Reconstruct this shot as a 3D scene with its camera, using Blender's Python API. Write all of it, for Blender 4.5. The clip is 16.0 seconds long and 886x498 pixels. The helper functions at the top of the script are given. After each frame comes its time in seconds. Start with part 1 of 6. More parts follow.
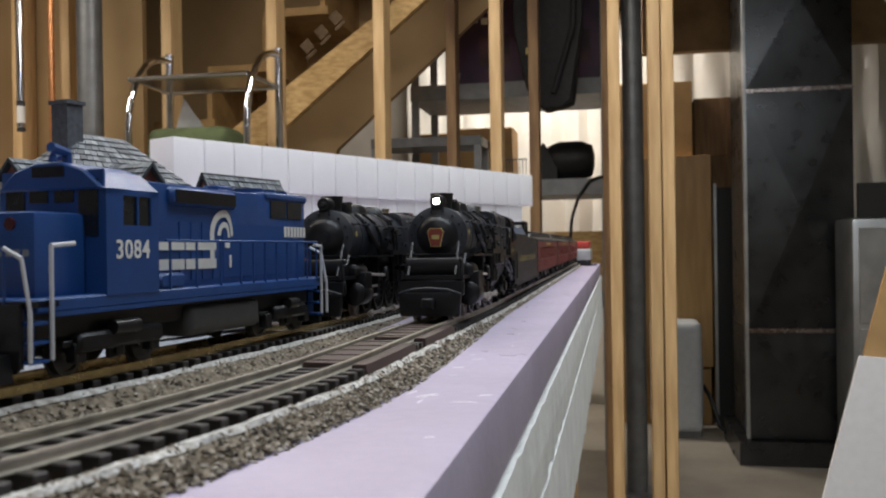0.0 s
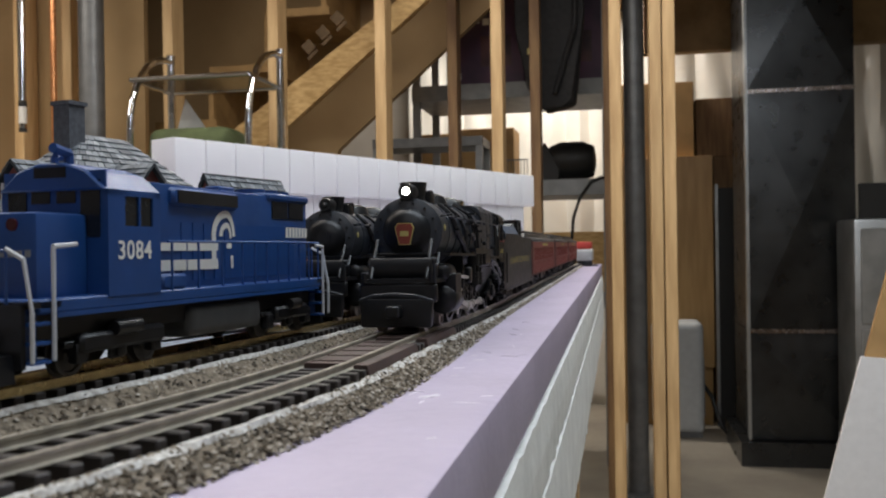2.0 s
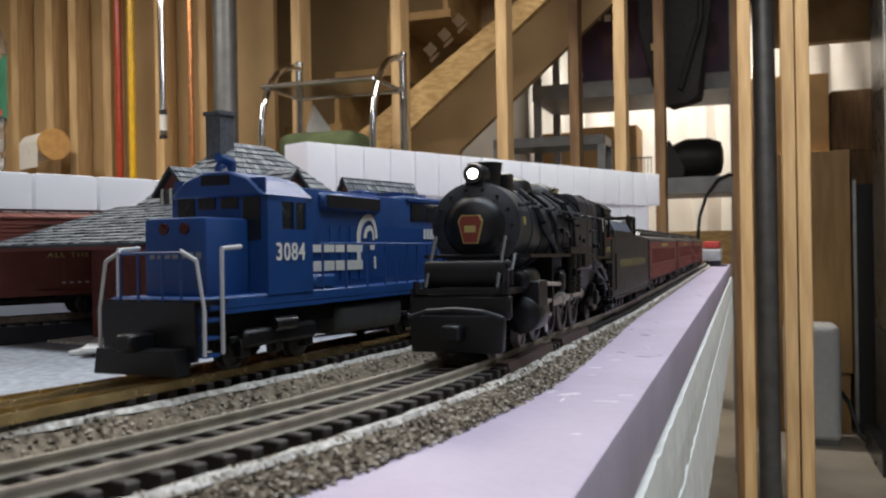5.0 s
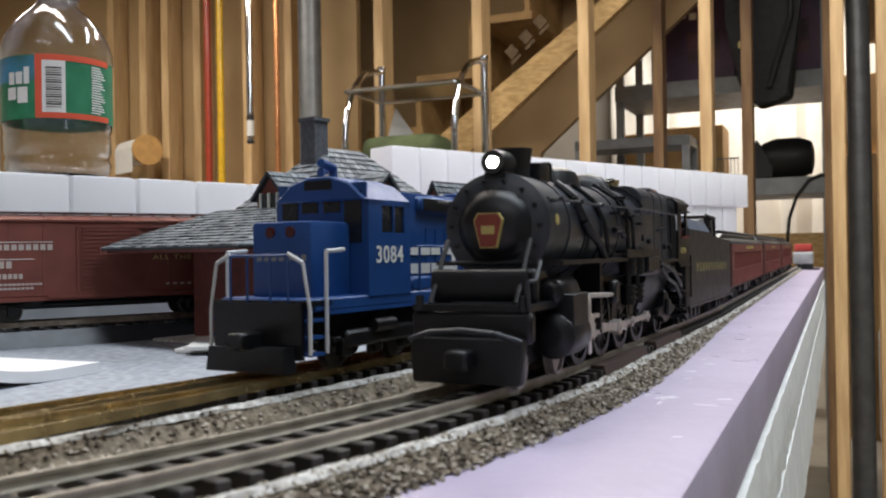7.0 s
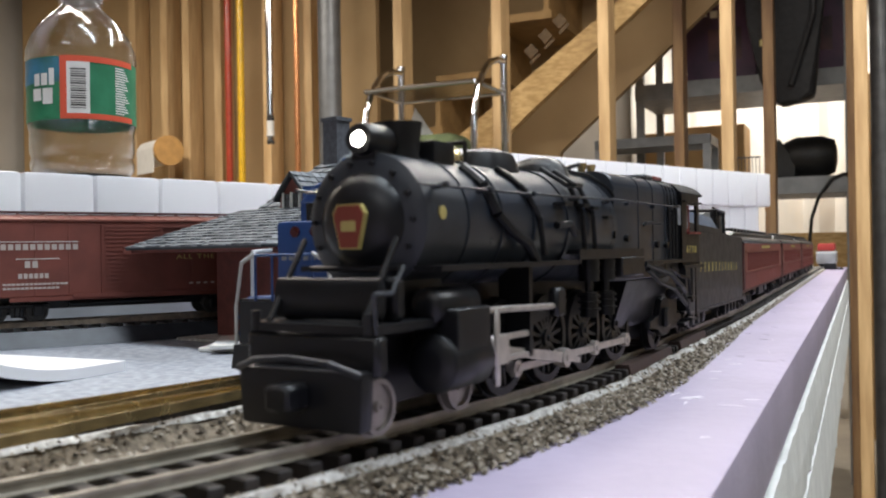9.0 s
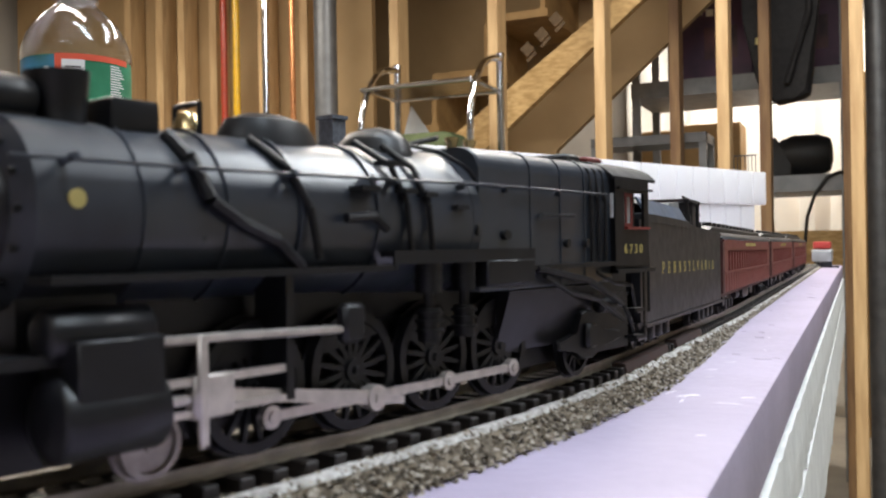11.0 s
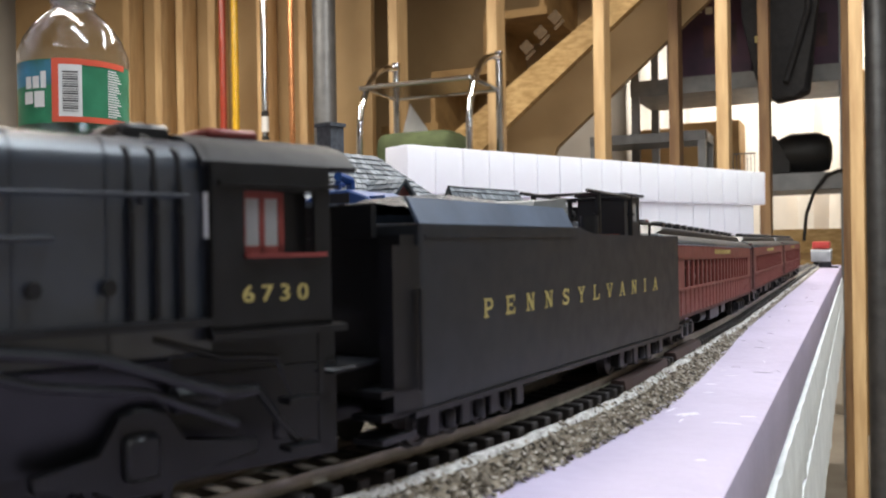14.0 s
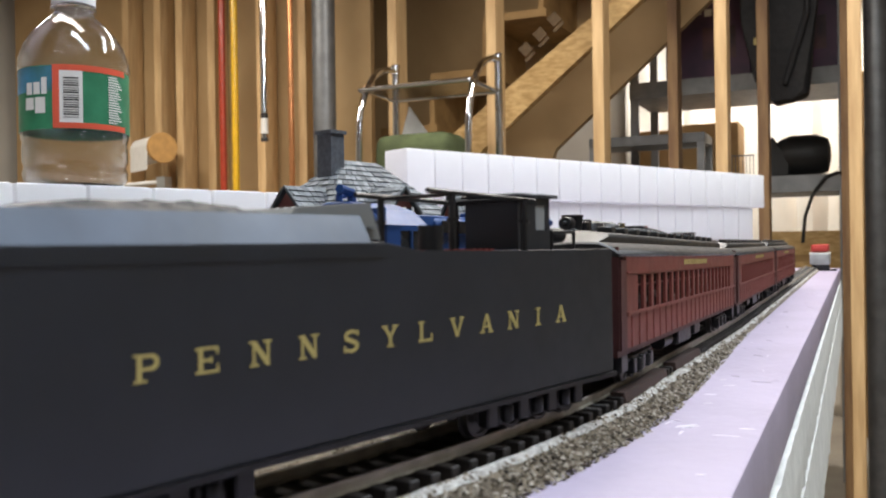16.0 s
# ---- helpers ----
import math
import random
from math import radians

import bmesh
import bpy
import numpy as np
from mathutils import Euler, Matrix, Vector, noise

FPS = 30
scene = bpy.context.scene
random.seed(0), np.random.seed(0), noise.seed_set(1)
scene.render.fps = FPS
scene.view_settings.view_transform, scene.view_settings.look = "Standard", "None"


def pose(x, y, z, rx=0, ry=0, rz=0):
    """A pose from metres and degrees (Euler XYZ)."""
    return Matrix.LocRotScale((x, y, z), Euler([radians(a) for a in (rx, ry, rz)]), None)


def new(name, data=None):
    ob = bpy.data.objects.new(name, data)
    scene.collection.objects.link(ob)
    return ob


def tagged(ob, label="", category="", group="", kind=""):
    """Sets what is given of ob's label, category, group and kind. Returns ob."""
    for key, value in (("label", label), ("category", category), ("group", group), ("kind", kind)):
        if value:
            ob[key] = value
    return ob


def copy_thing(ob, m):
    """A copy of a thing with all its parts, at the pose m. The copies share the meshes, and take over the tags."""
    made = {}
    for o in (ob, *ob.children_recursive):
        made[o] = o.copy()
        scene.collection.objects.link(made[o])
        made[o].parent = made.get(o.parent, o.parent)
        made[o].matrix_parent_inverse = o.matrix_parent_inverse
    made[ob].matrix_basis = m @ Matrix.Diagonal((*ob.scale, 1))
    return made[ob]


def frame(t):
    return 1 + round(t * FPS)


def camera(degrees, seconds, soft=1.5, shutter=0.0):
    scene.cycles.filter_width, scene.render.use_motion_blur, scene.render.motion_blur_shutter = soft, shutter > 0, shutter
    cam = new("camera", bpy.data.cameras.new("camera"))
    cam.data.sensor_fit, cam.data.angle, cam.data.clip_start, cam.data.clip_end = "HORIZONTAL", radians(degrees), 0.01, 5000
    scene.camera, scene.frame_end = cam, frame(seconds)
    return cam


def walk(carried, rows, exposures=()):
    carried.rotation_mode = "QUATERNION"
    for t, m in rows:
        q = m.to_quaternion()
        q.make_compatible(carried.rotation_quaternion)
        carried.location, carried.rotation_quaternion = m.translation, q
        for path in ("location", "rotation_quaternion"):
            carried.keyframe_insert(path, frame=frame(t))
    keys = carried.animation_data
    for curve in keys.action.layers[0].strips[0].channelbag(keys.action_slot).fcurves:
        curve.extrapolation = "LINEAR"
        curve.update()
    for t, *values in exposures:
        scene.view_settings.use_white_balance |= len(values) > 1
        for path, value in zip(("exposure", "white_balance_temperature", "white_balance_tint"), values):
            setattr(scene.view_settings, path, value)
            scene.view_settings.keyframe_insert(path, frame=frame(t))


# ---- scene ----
# ---------------------------------------------------------------- camera
cam = camera(53.26, 16.0, soft=2.0)
cam.data.dof.use_dof, cam.data.dof.focus_distance, cam.data.dof.aperture_fstop = True, .46, 34
CAM_ROWS = [
    (0.0, .1000, .0000, .0350, 11.07, -.22, .86), (1.9, .0999, .0000, .0351, 11.10, -.20, .85),
    (2.1, .1000, -.0003, .0351, 11.30, -.18, .87),
    (2.5, .0998, -.0014, .0351, 12.19, -.16, .94), (3.0, .0989, -.0029, .0351, 13.67, -.21, .96),
    (3.5, .0979, -.0042, .0353, 15.08, -.21, .95), (4.0, .0971, -.0062, .0355, 16.45, -.19, .96),
    (5.2, .0956, -.0105, .0358, 19.30, -.06, .97), (6.5, .0939, -.0149, .0361, 22.14, .10, .96),
    (7.0, .0925, -.0162, .0360, 24.05, .15, .90), (7.5, .0917, -.0174, .0360, 25.47, .20, .90),
    (8.0, .0910, -.0170, .0358, 25.43, .22, .90), (9.2, .0909, -.0165, .0358, 25.25, .14, .93),
    (10.5, .0909, -.0161, .0358, 25.09, .06, .96),
    (11.0, .0908, -.0162, .0358, 25.04, .04, .94), (11.5, .0901, -.0160, .0352, 25.01, .05, .90),
    (12.0, .0899, -.0158, .0330, 24.95, .04, .88), (12.5, .0902, -.0148, .0328, 24.94, .01, .94),
    (13.0, .0902, -.0149, .0339, 25.05, -.04, .97), (13.5, .0904, -.0148, .0364, 25.09, -.10, .97),
    (14.0, .0903, -.0143, .0422, 24.97, -.19, .90), (14.5, .0902, -.0146, .0451, 24.83, -.20, .86),
    (15.0, .0901, -.0150, .0455, 24.80, -.20, .83), (15.5, .0901, -.0151, .0457, 24.84, -.18, .83),
    (16.0, .0903, -.0156, .0458, 24.90, -.14, .84)]
walk(cam, [(t, pose(x, y, z, 90 + p, r, yaw)) for t, x, y, z, yaw, p, r in CAM_ROWS],
     [(0, -.04), (2, -.04), (4, .0), (7, .28), (8.2, .38), (10.5, .60), (14, .62), (16, .54)])

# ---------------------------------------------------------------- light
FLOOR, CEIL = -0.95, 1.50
world = bpy.data.worlds.new("world")
scene.world = world
world.use_nodes = True
world.node_tree.nodes["Background"].inputs[0].default_value = (.9, .92, 1, 1)
world.node_tree.nodes["Background"].inputs[1].default_value = 0.010
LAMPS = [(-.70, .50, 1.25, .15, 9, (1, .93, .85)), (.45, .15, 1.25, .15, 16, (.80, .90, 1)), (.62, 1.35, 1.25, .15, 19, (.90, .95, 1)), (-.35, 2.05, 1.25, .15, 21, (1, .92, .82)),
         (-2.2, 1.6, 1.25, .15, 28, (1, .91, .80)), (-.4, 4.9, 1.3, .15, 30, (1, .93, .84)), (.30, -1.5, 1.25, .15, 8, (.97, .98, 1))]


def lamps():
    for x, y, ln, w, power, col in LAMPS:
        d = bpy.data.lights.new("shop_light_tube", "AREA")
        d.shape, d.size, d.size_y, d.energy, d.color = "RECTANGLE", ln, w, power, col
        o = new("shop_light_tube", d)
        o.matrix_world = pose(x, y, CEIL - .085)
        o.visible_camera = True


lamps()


# ---------------------------------------------------------------- materials
def mat(name, col, rough=.6, metal=0., var=.15, scale=40., bump=.0, bscale=200., col2=None, stretch=None, coat=0., spec=.5, emit=None,
        strength=0., trans=0., alpha=1., subs=0., rand=0., contrast=(.35, .65)):
    m = bpy.data.materials.new(name)
    m.use_nodes = True
    nt = m.node_tree
    b = nt.nodes["Principled BSDF"]
    b.inputs["Roughness"].default_value = rough
    b.inputs["Metallic"].default_value = metal
    b.inputs["Specular IOR Level"].default_value = spec
    b.inputs["Coat Weight"].default_value = coat
    b.inputs["Transmission Weight"].default_value = trans
    b.inputs["Alpha"].default_value = alpha
    if subs:
        b.inputs["Subsurface Weight"].default_value = subs
        b.inputs["Subsurface Radius"].default_value = (.02, .02, .02)
    tc = nt.nodes.new("ShaderNodeTexCoord")
    mp = nt.nodes.new("ShaderNodeMapping")
    mp.inputs["Scale"].default_value = stretch or (1, 1, 1)
    nt.links.new(tc.outputs["Object"], mp.inputs[0])
    n1 = nt.nodes.new("ShaderNodeTexNoise")
    n1.inputs["Scale"].default_value, n1.inputs["Detail"].default_value = scale, 6
    nt.links.new(mp.outputs[0], n1.inputs[0])
    rp = nt.nodes.new("ShaderNodeValToRGB")
    c2 = col2 or tuple(c * (1 - var) for c in col)
    c1 = col if col2 else tuple(min(1, c * (1 + var)) for c in col)
    rp.color_ramp.elements[0].color, rp.color_ramp.elements[1].color = (*c2, 1), (*c1, 1)
    rp.color_ramp.elements[0].position, rp.color_ramp.elements[1].position = contrast
    nt.links.new(n1.outputs[0], rp.inputs[0])
    out = rp.outputs[0]
    if rand:
        oi = nt.nodes.new("ShaderNodeObjectInfo")
        hs = nt.nodes.new("ShaderNodeHueSaturation")
        mr = nt.nodes.new("ShaderNodeMapRange")
        mr.inputs[3].default_value, mr.inputs[4].default_value = 1 - rand, 1 + rand
        nt.links.new(oi.outputs["Random"], mr.inputs[0])
        nt.links.new(mr.outputs[0], hs.inputs["Value"])
        nt.links.new(out, hs.inputs["Color"])
        out = hs.outputs[0]
    nt.links.new(out, b.inputs["Base Color"])
    n2 = nt.nodes.new("ShaderNodeTexNoise")
    n2.inputs["Scale"].default_value, n2.inputs["Detail"].default_value = bscale, 4
    nt.links.new(mp.outputs[0], n2.inputs[0])
    mr2 = nt.nodes.new("ShaderNodeMapRange")
    mr2.inputs[3].default_value, mr2.inputs[4].default_value = max(0, rough - .12), min(1, rough + .12)
    nt.links.new(n2.outputs[0], mr2.inputs[0])
    nt.links.new(mr2.outputs[0], b.inputs["Roughness"])
    if bump:
        bp = nt.nodes.new("ShaderNodeBump")
        bp.inputs["Strength"].default_value, bp.inputs["Distance"].default_value = .6, bump
        nt.links.new(n2.outputs[0], bp.inputs["Height"])
        nt.links.new(bp.outputs[0], b.inputs["Normal"])
    if emit:
        b.inputs["Emission Color"].default_value = (*emit, 1)
        b.inputs["Emission Strength"].default_value = strength
    return m


M = {
    "foam": mat("pink_foam", (.435, .380, .505), .42, col2=(.34, .295, .40), scale=16, bump=.0004, bscale=260, contrast=(.25, .6)),
    "foam_side": mat("pink_foam_cut", (.44, .37, .47), .8, var=.1, scale=60, bump=.0008, bscale=500),
    "plaster": mat("white_foam_board", (.74, .75, .72), .85, var=.08, scale=30, bump=.0012, bscale=130),
    "ballast": mat("ballast", (.25, .205, .15), .95, col2=(.06, .045, .03), scale=420, bump=.0015, bscale=520, contrast=(.3, .62)),
    "ballast_pale": mat("ballast_pale", (.64, .63, .60), .95, col2=(.34, .32, .29), scale=500, bump=.0012, bscale=600),
    "tie": mat("black_plastic_tie", (.020, .016, .015), .55, var=.3, scale=300, rand=.3),
    "tie_pale": mat("dusty_tie", (.23, .19, .18), .75, var=.25, scale=300, rand=.15),
    "rail": mat("nickel_rail", (.40, .365, .30), .42, .35, var=.2, scale=150),
    "rail_brass": mat("brass_rail", (.58, .46, .24), .24, .9, var=.2, scale=150),
    "rail_side": mat("rail_side", (.22, .18, .14), .55, .5, var=.3, scale=200),
    "black": mat("engine_black", (.0068, .0072, .0090), .38, var=.3, scale=120, spec=.4),
    "blackgloss": mat("boiler_black", (.020, .026, .038), .33, var=.18, scale=90, spec=.9),
    "smokebox": mat("smokebox_graphite", (.024, .028, .036), .42, var=.2, scale=120),
    "tender": mat("tender_dark_green", (.0150, .0182, .0240), .40, var=.10, scale=60),
    "coal": mat("coal", (.012, .012, .013), .5, var=.5, scale=500, bump=.0015, bscale=500),
    "gold": mat("gold_lettering", (.46, .38, .13), .5, var=.06),
    "cream": mat("white_lettering", (.72, .72, .68), .55, var=.05),
    "silver": mat("rod_steel", (.62, .58, .55), .38, .75, var=.12, scale=300),
    "wheel_dark": mat("wheel_dark", (.05, .047, .045), .45, .5, var=.2, scale=300),
    "stencil": mat("stencil_white", (.42, .36, .33), .6, var=.08),
    "wheel_rim": mat("wheel_rim", (.33, .30, .28), .4, .6, var=.15, scale=300),
    "redtrim": mat("red_window_sash", (.20, .035, .03), .5, var=.12),
    "keystone": mat("keystone_red", (.22, .040, .024), .5, var=.12),
    "coach": mat("tuscan_red", (.205, .052, .043), .45, var=.12, scale=80),
    "coach_dark": mat("tuscan_dark", (.075, .022, .02), .5, var=.15, scale=80),
    "roofblack": mat("roof_black", (.020, .020, .021), .4, var=.2, scale=90),
    "blue": mat("engine_blue", (.010, .055, .205), .42, var=.1, scale=60),
    "boxcar": mat("boxcar_red", (.150, .040, .028), .6, var=.14, scale=60),
    "window": mat("dark_glass", (.012, .014, .016), .25, var=.1, spec=.6),
    "lamp": mat("headlight_lens", (1, .97, .9), .3, emit=(1, .95, .85), strength=14),
    "redlens": mat("red_lens", (.07, .01, .01), .3),
    "blocks": mat("white_plastic", (.90, .91, .93), .38, var=.03, scale=25, subs=.25),
    "shingle": mat("slate_shingle", (.20, .225, .245), .7, var=.3, scale=400, rand=.3),
    # near-black underlay: its colour stands for the shade in the shingle gaps
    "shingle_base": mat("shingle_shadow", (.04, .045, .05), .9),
    "brickred": mat("station_red", (.14, .04, .032), .7, var=.2, scale=200),
    "stud": mat("pine_stud", (.62, .43, .22), .62, col2=(.44, .28, .13), scale=9, stretch=(6, 6, .6), bump=.0006, bscale=60, rand=.12, contrast=(.3, .7)),
    "stud_dark": mat("old_stud", (.28, .17, .08), .7, col2=(.18, .10, .05), scale=9, stretch=(6, 6, .6), bump=.0006, bscale=60),
    "kraft": mat("kraft_panel", (.42, .285, .14), .7, col2=(.33, .215, .10), scale=3, bump=.001, bscale=30),
    "osb": mat("stringer_lumber", (.58, .39, .17), .65, col2=(.40, .25, .09), scale=30, stretch=(1, 1, 3), bump=.0008, bscale=90),
    "tread": mat("tread_board", (.36, .22, .085), .7, col2=(.24, .14, .05), scale=12, bump=.0006, bscale=60),
    "ink": mat("stamp_ink", (.11, .07, .035), .8, var=.3, scale=60),
    "concrete": mat("concrete_floor", (.36, .32, .26), .6, col2=(.25, .22, .18), scale=2.6, bump=.0012, bscale=40),
    "wall": mat("basement_wall", (.50, .47, .42), .85, var=.1, scale=3, bump=.003, bscale=12),
    "poly": mat("poly_sheet", (.78, .76, .70), .32, var=.05, scale=4, bump=.006, bscale=9),
    "joist": mat("joist_wood", (.40, .26, .12), .75, col2=(.26, .16, .07), scale=8),
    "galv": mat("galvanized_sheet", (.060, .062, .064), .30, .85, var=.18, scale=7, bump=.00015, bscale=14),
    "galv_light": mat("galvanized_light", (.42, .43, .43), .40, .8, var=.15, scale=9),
    "foiltape": mat("foil_tape", (.30, .26, .24), .26, .9, var=.2, scale=60, bump=.003, bscale=60),
    "steel": mat("grey_steel", (.16, .165, .17), .45, .5, var=.15, scale=20),
    "shelfgrey": mat("shelf_grey", (.24, .25, .26), .5, .3, var=.12, scale=20),
    "chrome": mat("chrome", (.72, .73, .74), .12, 1., var=.05),
    "glass_shelf": mat("smoked_shelf", (.16, .14, .11), .2, var=.1),
    "carton": mat("cardboard", (.42, .26, .11), .8, var=.1, scale=12),
    "maple": mat("woodgrain_laminate", (.50, .31, .125), .45, col2=(.40, .235, .085), scale=7, stretch=(5, 5, .5)),
    "applwhite": mat("appliance_white", (.50, .52, .53), .4, var=.05),
    "purple": mat("carton_purple", (.095, .035, .085), .5, col2=(.035, .02, .055), scale=5),
    "cloth": mat("black_nylon", (.010, .010, .012), .7, var=.3, scale=60, bump=.002, bscale=50),
    "white": mat("white_board", (.76, .76, .78), .6, var=.03),
    "rubber": mat("black_rubber", (.012, .012, .012), .5),
    "redpipe": mat("red_pipe", (.36, .045, .02), .3, var=.12),
    "yellowpipe": mat("yellow_pipe", (.70, .42, .02), .3, var=.12),
    "copper": mat("copper_pipe", (.62, .28, .12), .3, .8, var=.15),
    "greycard": mat("grey_ground", (.30, .32, .36), .9, var=.2, scale=260, bump=.0006, bscale=500),
    "green": mat("green_cloth", (.065, .085, .035), .9, var=.2, scale=20),
    "label_green": mat("label_green", (.02, .16, .075), .4, col2=(.035, .22, .11), scale=60),
    "label_blue": mat("label_blue", (.06, .25, .42), .4, col2=(.04, .12, .08), scale=30),
    "label_red": mat("label_red", (.68, .10, .05), .4, var=.05),
    "paper": mat("paper_white", (.72, .71, .68), .7, var=.04),
    "bottle": mat("clear_plastic", (.93, .95, .96), .06, trans=1., var=.0, spec=.5),
    "water": mat("water", (.95, .97, .97), .02, trans=1., var=0.),
    "caramel": mat("roll_core", (.50, .28, .09), .7, var=.12, scale=40),
}


def translucent(m, share):
    """Thin milky plastic: part of the light comes through from behind."""
    nt = m.node_tree
    out, b = nt.nodes["Material Output"], nt.nodes["Principled BSDF"]
    tr, mx = nt.nodes.new("ShaderNodeBsdfTranslucent"), nt.nodes.new("ShaderNodeMixShader")
    tr.inputs[0].default_value = (.95, .96, .98, 1)
    mx.inputs[0].default_value = share
    nt.links.new(b.outputs[0], mx.inputs[1])
    nt.links.new(tr.outputs[0], mx.inputs[2])
    nt.links.new(mx.outputs[0], out.inputs[0])


M["blocks"] = mat("milky_plastic", (.90, .91, .93), .38, var=.02, scale=25)
translucent(M["blocks"], .34)


# ---------------------------------------------------------------- mesh tools
def box(bm, x0, x1, y0, y1, z0, z1):
    v = [bm.verts.new((x, y, z)) for z in (z0, z1) for y in (y0, y1) for x in (x0, x1)]
    for f in ((0, 2, 3, 1), (4, 5, 7, 6), (0, 1, 5, 4), (2, 6, 7, 3), (0, 4, 6, 2), (1, 3, 7, 5)):
        bm.faces.new([v[i] for i in f])
    return bm


def cyl(bm, a, b, r, seg=12, r2=None):
    a, b = Vector(a), Vector(b)
    m = Matrix.Translation((a + b) / 2) @ (b - a).to_track_quat("Z", "Y").to_matrix().to_4x4()
    bmesh.ops.create_cone(bm, cap_ends=True, segments=seg, radius1=r, radius2=r if r2 is None else r2, depth=(b - a).length, matrix=m)
    return bm


def tube(bm, pts, r, seg=8):
    for a, b in zip(pts[:-1], pts[1:]):
        cyl(bm, a, b, r, seg)
    return bm


def lathe(bm, prof, origin, axis="y", seg=24, a0=0., a1=360., caps=True):
    """prof: (distance along the axis, radius)."""
    rings = []
    full = a1 - a0 >= 360
    n = seg if full else seg + 1
    for d, r in prof:
        ring = []
        for i in range(n):
            a = radians(a0 + (a1 - a0) * i / seg)
            c, s = r * math.cos(a), r * math.sin(a)
            p = {"y": (c, d, s), "z": (c, s, d), "x": (d, c, s)}[axis]
            ring.append(bm.verts.new(Vector(origin) + Vector(p)))
        rings.append(ring)
    for p, q in zip(rings[:-1], rings[1:]):
        for i in range(n if full else n - 1):
            j = (i + 1) % n
            bm.faces.new((p[i], p[j], q[j], q[i]))
    if caps:
        bm.faces.new(rings[0])
        bm.faces.new(rings[-1])
    return bm


def extrude_poly(bm, pts, axis, lo, hi):
    """pts: 2D outline in the two other axes (in order), swept from lo to hi along axis."""
    def at(p, d):
        return {"x": (d, p[0], p[1]), "y": (p[0], d, p[1]), "z": (p[0], p[1], d)}[axis]
    a = [bm.verts.new(at(p, lo)) for p in pts]
    b = [bm.verts.new(at(p, hi)) for p in pts]
    bm.faces.new(a)
    bm.faces.new(b)
    for i in range(len(pts)):
        j = (i + 1) % len(pts)
        bm.faces.new((a[i], a[j], b[j], b[i]))
    return bm


def bmnew():
    return bmesh.new()


def bevel(bm, w, seg=2):
    bmesh.ops.bevel(bm, geom=bm.edges[:], offset=w, segments=seg, affect="EDGES", profile=.6, clamp_overlap=True)
    return bm


def mesh_of(name, bm, material, smooth=False):
    bmesh.ops.recalc_face_normals(bm, faces=bm.faces[:])
    me = bpy.data.meshes.new(name)
    bm.to_mesh(me)
    bm.free()
    me.materials.append(material)
    if smooth:
        me.polygons.foreach_set("use_smooth", [True] * len(me.polygons))
        me.set_sharp_from_angle(angle=radians(38))
    return me


def part(name, bm, material, parent=None, label="", smooth=True):
    me = bm if isinstance(bm, bpy.types.Mesh) else mesh_of(name, bm, material, smooth)
    o = new(name, me)
    if parent is not None:
        o.parent = parent
    return tagged(o, label)


def thing(name, label, category, m=None, group="", kind=""):
    o = new(name)
    o.empty_display_size = .02
    if m is not None:
        o.matrix_world = m
    return tagged(o, label, category, group, kind)


def text_part(body, size, material, parent, m, name="lettering", spacing=1., depth=.00008, shear=0., label="", width=None, bold=0., wide=1.):
    cu = bpy.data.curves.new("text_curve", "FONT")
    cu.body, cu.size, cu.extrude, cu.align_x, cu.align_y, cu.space_character, cu.shear = body, size, depth, "CENTER", "CENTER", spacing, shear
    cu.offset = bold
    tmp = bpy.data.objects.new("text_tmp", cu)
    scene.collection.objects.link(tmp)
    bpy.context.view_layer.update()
    me = bpy.data.meshes.new_from_object(tmp)
    bpy.data.objects.remove(tmp)
    bpy.data.curves.remove(cu)
    if width:
        xs = [v.co.x for v in me.vertices]
        me.transform(Matrix.Diagonal((width / (max(xs) - min(xs)), 1, 1, 1)))
    me.transform(Matrix.Diagonal((wide, 1, 1, 1)))
    me.materials.clear()
    me.materials.append(material)
    o = new(name, me)
    o.parent = parent
    o.matrix_basis = m
    return tagged(o, label)


SIDE = pose(0, 0, 0, 90, 0, 90)  # text standing on a +x side, read with +y to the right


# ---------------------------------------------------------------- the line of the tracks
MAIN = (.0109, .300, .6644)       # x of the straight, where the bend begins, its radius
SECOND = (-.0492, .388, .959)


def path(s, off=0., line=MAIN):
    """Point and heading of a track at s; off: to the right, looking along +s. The bench sags a little beyond the bend."""
    xs, s1, rr = line
    u = max(0., min(1., (s - .27) / .34))
    z = -.0038 * u * u * (3 - 2 * u)
    if s >= s1:
        return Vector((xs + off, s, z)), 0.
    th = (s1 - s) / rr
    p = Vector((xs - rr * (1 - math.cos(th)), s1 - rr * math.sin(th), z))
    return p + off * Vector((math.cos(th), -math.sin(th), 0)), th


def on_path(s_front, s_back, y_front, y_back, line=MAIN):
    """Pose of a vehicle whose points y_front and y_back (own space) stand on the track at s_front and s_back."""
    a, b = path(s_front, 0, line)[0], path(s_back, 0, line)[0]
    d = (b - a).normalized()
    o = a - d * y_front
    return pose(o.x, o.y, o.z, math.degrees(math.asin(d.z)), 0, -math.degrees(math.atan2(d.x, d.y)))


